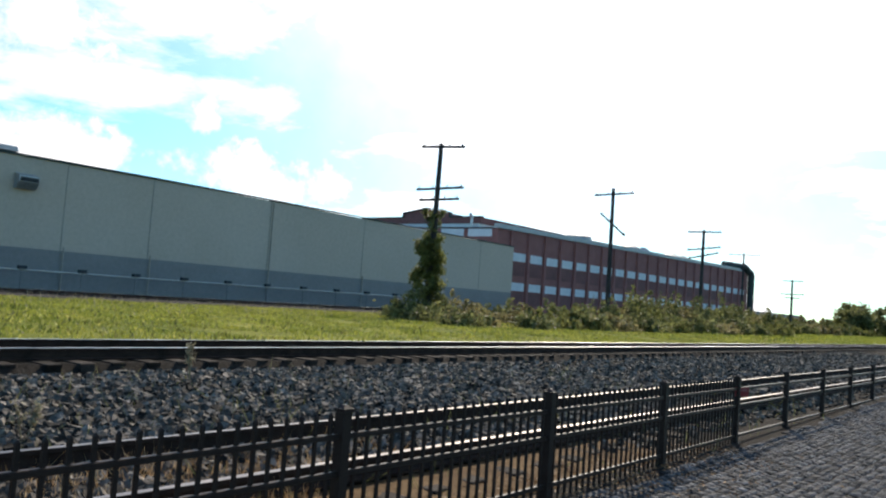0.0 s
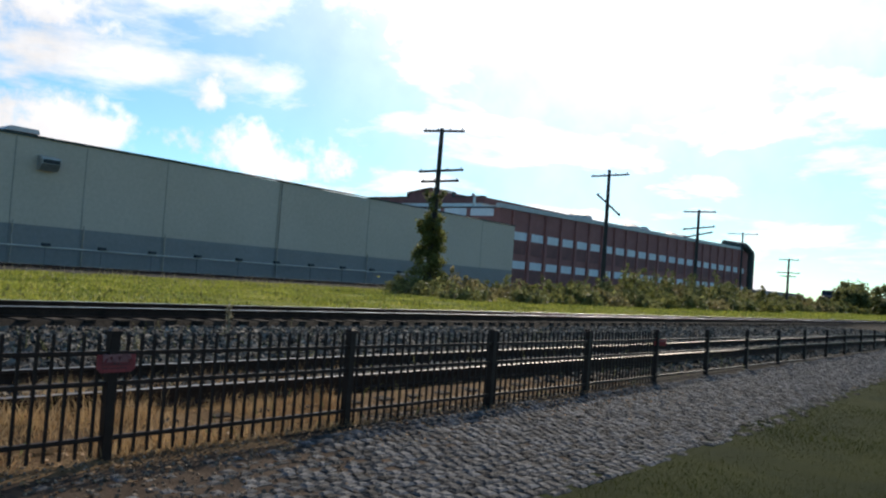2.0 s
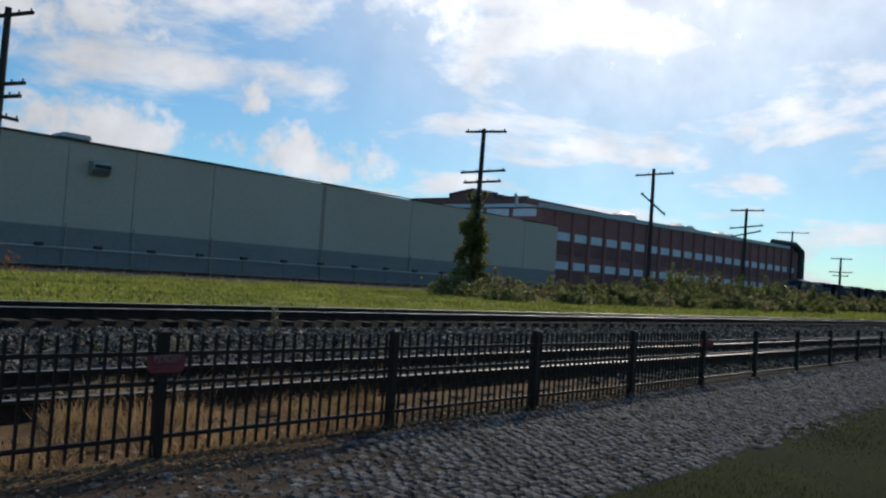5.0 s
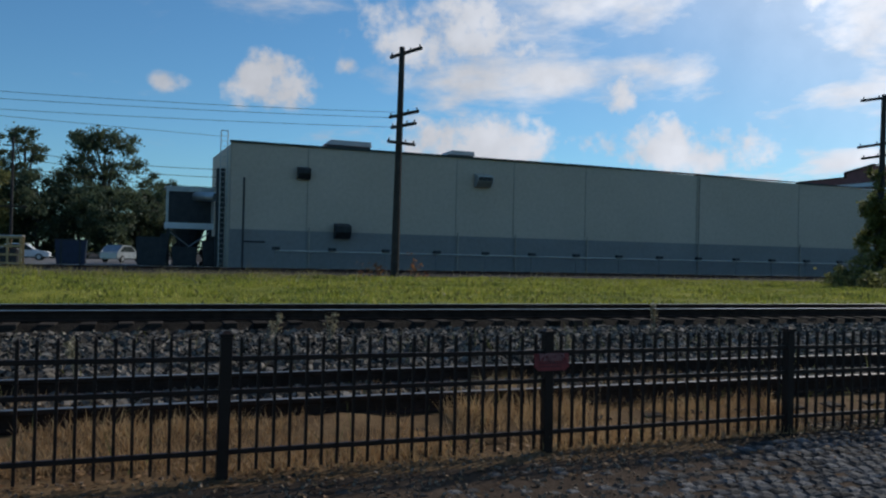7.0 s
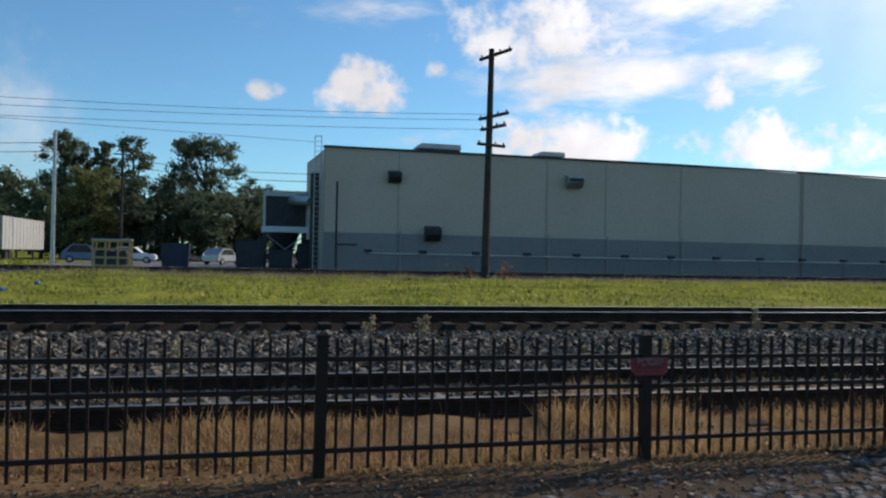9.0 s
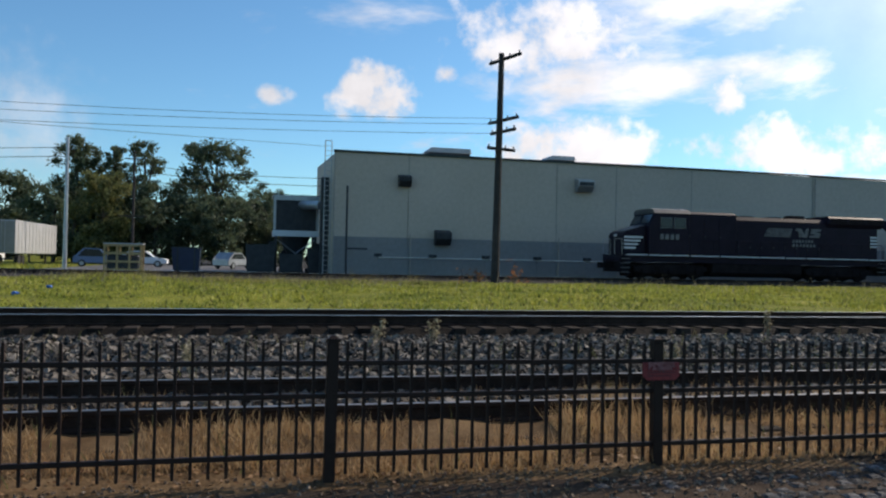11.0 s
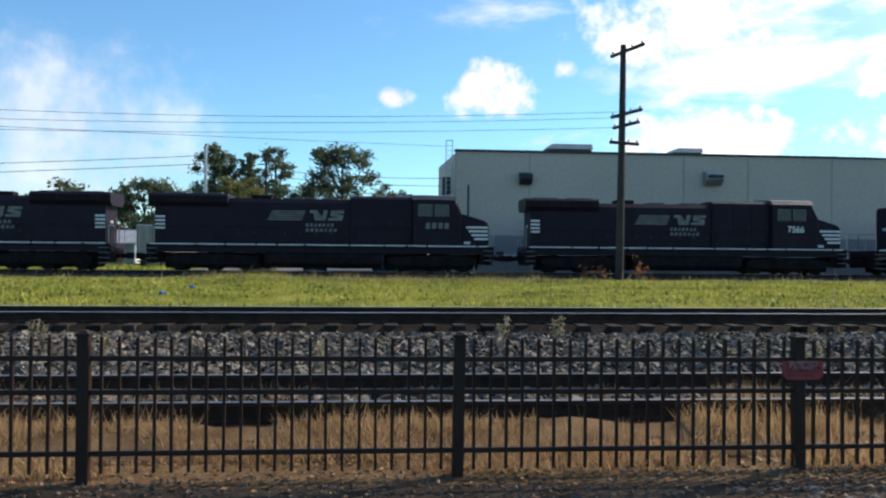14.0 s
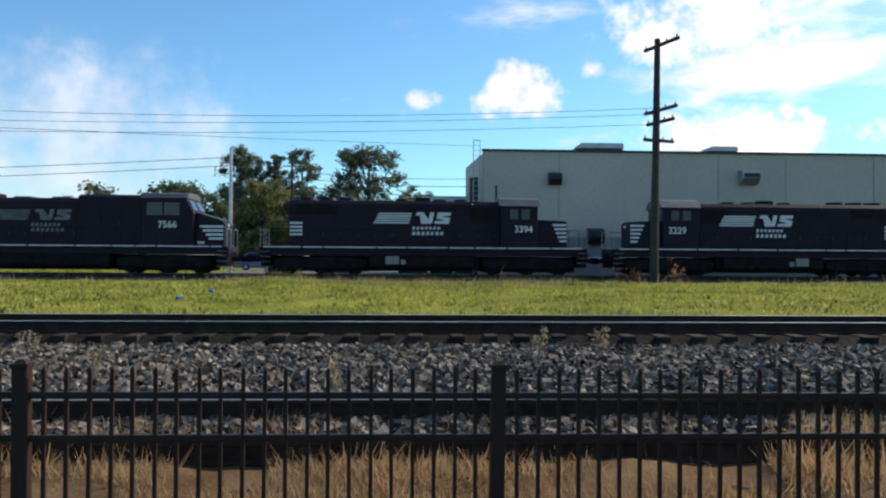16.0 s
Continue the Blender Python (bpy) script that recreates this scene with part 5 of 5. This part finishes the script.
def bush(x, y, h, w, seed, label, mat=None, n=110, leaf=0.16):
    """Weedy scrub: many leaning stems of uneven height, leafy along their length and thinning to the tips."""
    rng = np.random.default_rng(seed)
    bu = thing("bush", label, "bush", pose(x, y, ground_z(y)), "trackside bushes")
    k = max(8, int(6.5 * w))
    verts, faces = [], []
    for i in range(k):
        a, r = rng.uniform(0, 6.28), w * 0.55 * rng.uniform(0, 1) ** 0.6
        top = h * rng.uniform(0.35, 1.08) * (1 - 0.45 * r / (w * 0.55))
        foot = np.array((r * math.cos(a), r * math.sin(a), -0.05))
        tip = foot + np.array((rng.normal(0, 0.2) * top, rng.normal(0, 0.2) * top, top))
        if i < 7:
            bm = bmesh.new()
            tube(bm, foot, tip, 0.025, 0.006, 5)
            part("stem", bm, M_BARK, bu)
        m = int(n * 1.1)
        s = rng.uniform(0.02, 1.0, m) ** 0.8
        reach = (0.16 + 0.22 * min(w, 4.0) / 4.0) * (1.25 - s) * rng.uniform(0.7, 1.3)
        pts = foot + (tip - foot) * s[:, None] + rng.normal(0, 1, (m, 3)) * reach[:, None] * np.array((1, 1, 0.8))
        pts[:, 2] = np.maximum(pts[:, 2], 0.02)
        p = rng.normal(size=(m, 3))
        p /= np.linalg.norm(p, axis=1)[:, None]
        q = np.cross(p, rng.normal(size=(m, 3)))
        q /= np.linalg.norm(q, axis=1)[:, None]
        size = leaf * rng.uniform(0.45, 1.2, m)[:, None]
        base = len(verts)
        quad = np.stack([pts - p * size * 0.6, pts + q * size * 0.3, pts + p * size * 0.6, pts - q * size * 0.3], 1).reshape(-1, 3)
        verts.extend(map(tuple, quad))
        faces.extend((base + 4 * c, base + 4 * c + 1, base + 4 * c + 2, base + 4 * c + 3) for c in range(m))
    me = bpy.data.meshes.new("leaves")
    me.from_pydata(verts, [], faces)
    me.materials.append(mat or M_LEAF)
    new("leaves", me).parent = bu


def ivy_on(x, y):
    """Ivy climbing a pole, thick at the foot and thin above."""
    rng = np.random.default_rng(5)
    iv = thing("ivy", "dense green ivy climbing a utility pole", "climbing plant", pose(x, y, ground_z(y)))
    low, high = [], []
    for i in range(96):
        z = rng.uniform(0.1, 5.4)
        a, r = rng.uniform(0, 6.28), rng.uniform(0.1, 1.45) * (1.0 - 0.07 * z)
        low.append(((r * math.cos(a), r * math.sin(a), z), rng.uniform(0.3, 0.5)))
    for i in range(34):
        z = rng.uniform(4.2, 7.4)
        a, r = rng.uniform(0, 6.28), rng.uniform(0.05, 0.95) * (1.15 - 0.14 * (z - 4.2))
        high.append(((r * math.cos(a), r * math.sin(a), z), rng.uniform(0.18, 0.32)))
    leaf_part("lower_growth", rng, low, 150, 0.18, M_IVY, iv)
    leaf_part("upper_growth", rng, high, 90, 0.16, M_LEAF, iv)
    for k in range(5):
        a = k * 1.3
        bm = bmesh.new()
        tube(bm, (0.35 * math.cos(a), 0.35 * math.sin(a), -0.1), (0.18 * math.cos(a + 1), 0.18 * math.sin(a + 1), 6.5), 0.03, 0.012, 5)
        part("vine", bm, M_BARK, iv)


ivy_on(42.2, 36.0)
BUSHES = [(34.5, 27, 1.2, 2.2), (37.5, 28.5, 1.3, 2.6), (41, 27, 1.0, 2.6), (44.5, 28, 1.2, 3.0), (48, 27, 1.3, 3.0), (52, 27.5, 1.2, 3.2), (56, 27, 1.5, 3.2), (61, 28, 1.4, 3.6), (66, 27.5, 1.6, 3.6), (72, 28, 1.3, 4.0), (79, 28, 1.5, 4.4), (88, 28, 1.5, 5.0), (36.8, 32, 1.6, 2.6), (46.0, 31.5, 1.5, 2.8), (55.0, 31.5, 1.5, 3.0), (68.5, 31.5, 2.2, 3.2),
          (39.6, 35.2, 2.3, 3.0), (44.6, 35.5, 2.2, 3.0), (41.2, 33.6, 1.5, 2.4), (47.5, 36, 1.5, 2.6), (50.5, 35, 1.6, 2.6), (53.5, 35.5, 1.3, 3.0), (57, 35, 2.0, 3.0),
          (60.5, 35, 1.7, 3.2), (63, 34, 2.6, 3.4), (66, 35, 2.3, 3.2), (71, 34.5, 3.6, 3.4), (74, 36, 3.2, 4.0), (78, 35, 3.4, 4.4), (82, 36, 2.8, 4.4), (86.5, 35, 3.2, 4.8),
          (92, 36, 3.0, 5.0), (97, 35, 3.6, 5.0), (103, 36, 3.0, 5.2), (109, 35, 3.2, 5.4), (117, 36, 2.6, 6.0), (126, 36, 2.8, 6.4), (136, 36, 3.0, 7.0), (150, 38, 3.2, 8.0), (168, 38, 3.4, 9.0)]
for i, (x, y, h, w) in enumerate(BUSHES):
    bush(x, y, h * (1.0 if x < 50 else 1.2 if x < 110 else 0.8), w, 40 + i, ("olive green weedy bush on the grass strip", "yellowing scrub bush on the grass strip")[i % 2], mat=(None, M_SCRUB, None, M_IVY)[(i * 5) % 4], n=int(60 + 4 * w), leaf=0.17 + 0.002 * x)
for i in range(11):
    bush(112 + 10.5 * i, 43 + (i % 3) * 0.8, 2.9 + 0.6 * ((i * 7) % 4) * 0.5, 9.5, 150 + i, "tall dense thicket beside the far track", (None, M_IVY, M_SCRUB)[i % 3], 130, 0.5)
for i, (x, y, h, w) in enumerate(((70.5, 33, 4.8, 1.5), (72.5, 33.5, 3.9, 1.4), (58.5, 33, 2.6, 1.2), (84, 33, 4.2, 1.6), (94, 34, 4.4, 1.8))):
    bush(x, y, h, w, 120 + i, "slender yellow-green sapling standing among the scrub", None, 60)
bush(47.8, 32.5, 0.9, 2.0, 90, "dark low bush in long grass", M_IVY)
bush(61.0, 33.0, 1.1, 1.8, 91, "dark round bush in long grass", M_IVY)
bush(11.0, 39.4, 1.3, 1.0, 92, "rust-red dry weed beside a utility pole", M_RUST_LEAF, 22, 0.12)
bush(13.3, 39.6, 1.9, 0.9, 93, "rust-red sapling beside a utility pole", M_RUST_LEAF, 16, 0.12)


# Grass, weeds and stones
def blades(rng, n, x0, x1, y0, y1, hmin, hmax, width, patch=0.0, bed=None, tuft=0.9):
    """Blades of grass on the ground, taller and shorter in tufts; patch thins them into patches."""
    bed = bed or (lambda a, b: ground_z(b) + swell(a, b))
    x = rng.uniform(x0, x1, n)
    y = rng.uniform(y0, y1, n)
    if patch:
        keep = np.array([noise.noise((a * 0.9, b * 1.4, 7.0)) > -0.12 + patch * rng.uniform(-0.6, 0.6) for a, b in zip(x, y)])
        x, y = x[keep], y[keep]
        n = len(x)
    z = np.array([bed(a, b) - 0.02 for a, b in zip(x, y)])
    rise = np.array([max(0.25, 1 + tuft * noise.noise((a * 0.45, b * 0.45, 3.0)) + 0.7 * tuft * noise.noise((a * 1.3, b * 1.1, 8.0))) for a, b in zip(x, y)])
    h = rng.uniform(hmin, hmax, n) * rise
    ang = rng.uniform(0, math.pi, n)
    dx, dy = np.cos(ang) * width * 0.5, np.sin(ang) * width * 0.5
    lx, ly = rng.normal(0, 0.45, n) * h, rng.normal(0, 0.45, n) * h
    v = np.stack([np.stack([x - dx, y - dy, z], 1), np.stack([x + dx, y + dy, z], 1), np.stack([x + lx, y + ly, z + h], 1)], 1).reshape(-1, 3)
    return v.tolist(), [(3 * i, 3 * i + 1, 3 * i + 2) for i in range(n)]


RNG = np.random.default_rng(11)
v, f = blades(RNG, 200000, -48, 60, 17.6, 40, 0.03, 0.13, 0.05, 0.0, None, 1.2)
scatter("grass", M_GRASS, v, f, "rough sunlit green grass between the tracks", "grass")
v, f = blades(RNG, 22000, -48, 60, 40, 44.8, 0.03, 0.12, 0.07, 0.0, None, 1.2)
scatter("grass", M_GRASS, v, f, "short green grass at the edge of the far track", "grass")
v, f = blades(RNG, 30000, 60, 190, 17.6, 44.8, 0.1, 0.25, 0.14)
scatter("grass", M_GRASS, v, f, "rough green grass further along the tracks", "grass")
v, f = blades(RNG, 900, -30, 60, 30, 44.5, 0.25, 0.6, 0.03)
scatter("tall_grass", M_SEED, v, f, "tall pale seeding grass stems on the strip", "grass")
v, f = blades(RNG, 3200, -9, 9, 36, 43.5, 0.12, 0.42, 0.035, 0.9)
scatter("tall_grass", M_SCRUB, v, f, "ragged yellow grass along the crest of the strip", "grass")
v, f = blades(RNG, 26000, -48, 80, 18, 44.8, 0.04, 0.14, 0.06, 1.0)
scatter("yellow_grass", M_YELLOW, v, f, "sunlit yellowed grass patches on the strip", "grass")
v, f = blades(RNG, 22000, -48, 80, 18, 44.8, 0.05, 0.17, 0.12, 0.6)
scatter("weeds", M_IVY, v, f, "darker broad-leaved weeds on the strip", "weeds")
v, f = blades(RNG, 9000, -75, -16, 53, 78, 0.1, 0.4, 0.16)
scatter("grass", M_GRASS, v, f, "long grass beyond the far track", "grass")


def hollow_at(x):
    return max(0.6 * math.exp(-((x - c) / w) ** 4) for c, w in ((-1.15, 0.42), (2.3, 0.28), (-4.4, 0.3)))


def bank_top(x):
    """Height of the soil silted against the old rail: uneven, with hollows where the rail stays bare."""
    hollow = hollow_at(x)
    return 0.08 + (0.055 + 0.03 * noise.noise((x * 1.7, 0.0, 6.0)) + 0.03 * noise.noise((x * 6.0, 0.0, 9.0))) * (1 - hollow) * max(0.0, min(1.0, (4.2 - x) / 1.5))


def bank_z(x, y):
    k = max(0.0, min(1.0, (y - 5.75) / 0.75))
    return ground_z(y) + (max(0.0, bank_top(x) - 0.06)) * k * k * (3 - 2 * k)


def soil_bank():
    xs, ys = [-9 + 0.1 * i for i in range(200)], [5.72, 5.9, 6.1, 6.3, 6.5, 6.595]
    bm = bmesh.new()
    rows = [[bm.verts.new((x, y, bank_z(x, y) + 0.004 + 0.012 * noise.noise((x * 5, y * 5, 2.0)))) for x in xs] for y in ys]
    rows.append([bm.verts.new((x, 6.6, -0.1)) for x in xs])
    rows.insert(0, [bm.verts.new((x, 5.71, -0.1)) for x in xs])
    for a, b in zip(rows, rows[1:]):
        for k in range(len(xs) - 1):
            bm.faces.new((a[k], a[k + 1], b[k + 1], b[k])).smooth = True
    solo("soil_bank", bm, M_DRY, "dry brown soil silted against the disused rail", "soil", "stuff")


soil_bank()
v, f = blades(RNG, 44000, -8, 6, 5.42, 6.58, 0.02, 0.12, 0.010, 0.3, bank_z)
f = [t for t in f if v[t[0]][1] < 6.1 or hollow_at(v[t[0]][0]) < 0.45]
scatter("dry_grass", M_STRAW, v, f, "dry straw-coloured grass along the fence and old rail", "grass")
v, f = blades(RNG, 2600, -8, 6, 6.2, 6.6, 0.10, 0.22, 0.010, 1.0, bank_z)
f = [t for t in f if hollow_at(v[t[0]][0]) < 0.45]
scatter("dry_grass", M_STRAW, v, f, "tall dry tufts against the disused rail", "grass")
v, f = blades(RNG, 11000, -8, 8, 6.72, 8.3, 0.05, 0.22, 0.010, 0.9)
scatter("dry_grass", M_STRAW, v, f, "dry straw-coloured grass between the disused rails", "grass")
v, f = blades(RNG, 2200, -8, 18, 5.5, 12.5, 0.08, 0.30, 0.012, 1.0)
scatter("weeds", M_LEAF, v, f, "scattered green weeds in the ballast", "weeds")
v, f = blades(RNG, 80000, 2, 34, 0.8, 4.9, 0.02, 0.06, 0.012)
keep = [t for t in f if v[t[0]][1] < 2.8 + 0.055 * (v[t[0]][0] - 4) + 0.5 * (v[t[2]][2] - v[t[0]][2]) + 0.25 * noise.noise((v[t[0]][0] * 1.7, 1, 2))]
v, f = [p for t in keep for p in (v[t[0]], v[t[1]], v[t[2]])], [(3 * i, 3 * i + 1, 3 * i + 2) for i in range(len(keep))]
scatter("grass", M_SHADED_LAWNBLADE, v, f, "short lawn grass darkened for shade beside the stone paving", "grass")


def leaf_litter():
    rng = np.random.default_rng(31)
    n = 7000
    x, y = rng.uniform(-8, 12, n), 5.75 + rng.normal(0, 0.55, n)
    a, s = rng.uniform(0, 6.28, n), rng.uniform(0.012, 0.03, n)
    verts, faces = [], []
    for i in range(n):
        z = ground_z(y[i]) + 0.012
        c, d = math.cos(a[i]) * s[i], math.sin(a[i]) * s[i]
        k = len(verts)
        verts += [(x[i] - c, y[i] - d, z), (x[i] + d * 0.5, y[i] - c * 0.5, z + 0.012), (x[i] + c, y[i] + d, z + 0.006), (x[i] - d * 0.5, y[i] + c * 0.5, z)]
        faces.append((k, k + 1, k + 2, k + 3))
    scatter("fallen_leaves", M_LITTER, verts, faces, "dry brown fallen leaves along the fence foot", "leaves")


leaf_litter()


def weed(x, y, h, seed):
    rng = np.random.default_rng(seed)
    we = thing("weed", "pale seeding weed standing in the ballast", "weed", pose(x, y, ground_z(y)), "ballast weeds")
    centres = []
    for k in range(3):
        tip = (rng.uniform(-0.12, 0.12), rng.uniform(-0.1, 0.1), h * rng.uniform(0.7, 1.0))
        bm = bmesh.new()
        tube(bm, (0, 0, -0.05), tip, 0.008, 0.004, 5)
        part("stem", bm, M_SEED, we)
        centres += [((tip[0] * s, tip[1] * s, tip[2] * s), 0.07) for s in (0.6, 0.8, 1.0)]
    tagged(leaf_part("seed_head", rng, centres, 16, 0.045, M_SEED, we), kind="stuff")


for i, (x, y, h) in enumerate(((1.75, 11.4, 0.5), (2.6, 11.5, 0.45), (8.6, 11.9, 0.55), (-3.4, 10.2, 0.4), (5.2, 9.2, 0.45), (-0.6, 9.0, 0.5), (-4.8, 11.6, 0.4))):
    weed(x, y, h, 60 + i)


def stones(rng, n, x0, x1, y0, y1, smin, smax):
    """Broken stones: jittered blocks lying on the ground."""
    cube = np.array([(x, y, z) for z in (-1, 1) for y in (-1, 1) for x in (-1, 1)], float)
    quads = np.array(((0, 2, 3, 1), (4, 5, 7, 6), (0, 1, 5, 4), (2, 6, 7, 3), (0, 4, 6, 2), (1, 3, 7, 5)))
    c = cube[None] * rng.uniform(0.55, 1.0, (n, 8, 3))
    q = rng.normal(size=(n, 4))
    q /= np.linalg.norm(q, axis=1)[:, None]
    w, x, y, z = q.T
    rot = np.stack([np.stack([1 - 2 * (y * y + z * z), 2 * (x * y - z * w), 2 * (x * z + y * w)], 1), np.stack([2 * (x * y + z * w), 1 - 2 * (x * x + z * z), 2 * (y * z - x * w)], 1),
                    np.stack([2 * (x * z - y * w), 2 * (y * z + x * w), 1 - 2 * (x * x + y * y)], 1)], 1)
    size = rng.uniform(smin, smax, n)
    c = np.einsum("nij,nkj->nki", rot, c) * size[:, None, None]
    px, py = rng.uniform(x0, x1, n), rng.uniform(y0, y1, n)
    pz = np.array([ground_z(b) for b in py]) + size * 0.3
    c += np.stack([px, py, pz], 1)[:, None, :]
    f = (quads[None] + 8 * np.arange(n)[:, None, None]).reshape(-1, 4)
    return c.reshape(-1, 3).tolist(), f.tolist()


v, f = stones(RNG, 23000, -10, 18, 8.3, 12.9, 0.027, 0.06)
scatter("ballast", M_STONE, v, f, "grey broken stone ballast beside the main track", "ballast")
v, f = stones(RNG, 9000, 18, 55, 7.5, 12.9, 0.03, 0.06)
scatter("ballast", M_STONE, v, f, "grey broken stone ballast further along the track", "ballast")
v, f = stones(RNG, 4500, 10, 42, 6.0, 8.4, 0.02, 0.045)
scatter("ballast", M_STONE, v, f, "dark stones around the disused rails", "ballast")
v, f = stones(RNG, 7000, -14, 30, 13.7, 15.0, 0.025, 0.05)
scatter("ballast", M_STONE, v, f, "grey stone ballast between the main rails", "ballast")
v, f = stones(RNG, 7000, -9, 16, 6.75, 8.2, 0.025, 0.055)
scatter("ballast", M_STONE, v, f, "sparse stones in the disused track", "ballast")
v, f = stones(RNG, 9000, -40, 90, 47.0, 51.8, 0.04, 0.085)
scatter("ballast", M_SHADED_BALLAST, v, f, "far track ballast with shade in its dark colour", "ballast")
v, f = stones(RNG, 5000, -6, 4.4, 3.0, 5.5, 0.005, 0.014)
scatter("pebbles", M_PEBBLE, v, f, "small pebbles on the bare ground before the fence", "pebbles")


def litter(x, y, seed):
    rng = random.Random(seed)
    bm = bmesh.new()
    bmesh.ops.create_icosphere(bm, subdivisions=2, radius=0.12)
    for w in bm.verts:
        w.co *= rng.uniform(0.55, 1.1)
        w.co.z *= 0.5
    ob = solo("plastic_bag", bm, M_BLUE, "crumpled blue plastic bag lying in the grass", "litter", "", "litter")
    ob.matrix_basis = pose(x, y, ground_z(y) + swell(x, y) + 0.1)


litter(-6.2, 23.3, 1)
litter(-6.3, 27.4, 2)


# Stone paving before the fence
def paving():
    pv = thing("pavement", "worn grey granite sett paving beside the fence", "pavement", None, "", "structure")
    metas = []
    for i in range(6):
        rnd = random.Random(i)
        bm = bmesh.new()
        vs = box(bm, -0.055, 0.055, -0.044, 0.044, -0.05, 0.008)
        crown = box(bm, -0.053, 0.053, -0.042, 0.042, 0.008, 0.024)
        for w in vs[4:] + crown[:4]:
            w.co += Vector((rnd.uniform(-0.008, 0.008), rnd.uniform(-0.006, 0.006), 0))
        for w in crown[4:]:
            w.co.x = w.co.x * 0.62 + rnd.uniform(-0.008, 0.008)
            w.co.y = w.co.y * 0.6 + rnd.uniform(-0.006, 0.006)
            w.co.z += rnd.uniform(-0.006, 0.004)
        metas.append(mesh_of("sett", bm, M_SETT))
    rnd = random.Random(9)
    verts, faces = [], []
    count = 0
    row = 0
    y = 2.95
    while y < 7.0:
        x = 1.2 + (row % 2) * 0.06 + rnd.uniform(-0.03, 0.03)
        while x < 46:
            edge0, edge1 = 2.60 + 0.055 * (x - 4) + 0.12 * noise.noise((x * 0.8, 0, 5)), 5.2 + FDY * x + 0.15 * noise.noise((x * 0.9, 3, 5))
            worn = max(0.0, min(1.0, (4.4 + 0.7 * (y - 4.2) + 0.9 * noise.noise((x * 0.7, y * 0.9, 8)) - x) / 1.8))
            if edge0 + rnd.uniform(-0.12, 0.32) < y < edge1 - 0.25 * worn and rnd.random() > 0.012 + 0.75 * worn:
                m = pose(x + rnd.uniform(-0.012, 0.012), y + rnd.uniform(-0.008, 0.008), ground_z(y) - 0.004 - 0.016 * worn + rnd.uniform(-0.006, 0.008), rnd.uniform(-3.5, 3.5), rnd.uniform(-3.5, 3.5), rnd.uniform(-6, 6))
                if 4.0 < x < 6.2 and count < 300:
                    shared("sett", metas[rnd.randrange(6)], pv, m)
                    count += 1
                else:
                    k = len(verts)
                    me = metas[rnd.randrange(6)]
                    verts.extend((m @ w.co)[:] for w in me.vertices)
                    faces.extend(tuple(k + j for j in p.vertices) for p in me.polygons)
            x += 0.122
        y += 0.098
        row += 1
    me = bpy.data.meshes.new("setts")
    me.from_pydata(verts, [], faces)
    me.materials.append(M_SETT)
    ob = new("setts", me)
    ob.parent = pv
    tagged(ob, "worn grey granite setts", "", "", "stuff")


paving()


def motions():
    for lo, x14, turn in LOCOS:
        walk(lo, [(t, pose(x, TRAIN_Y, RAILTOP, 0, 0, turn)) for t, x in loco_rows(x14)])


motions()
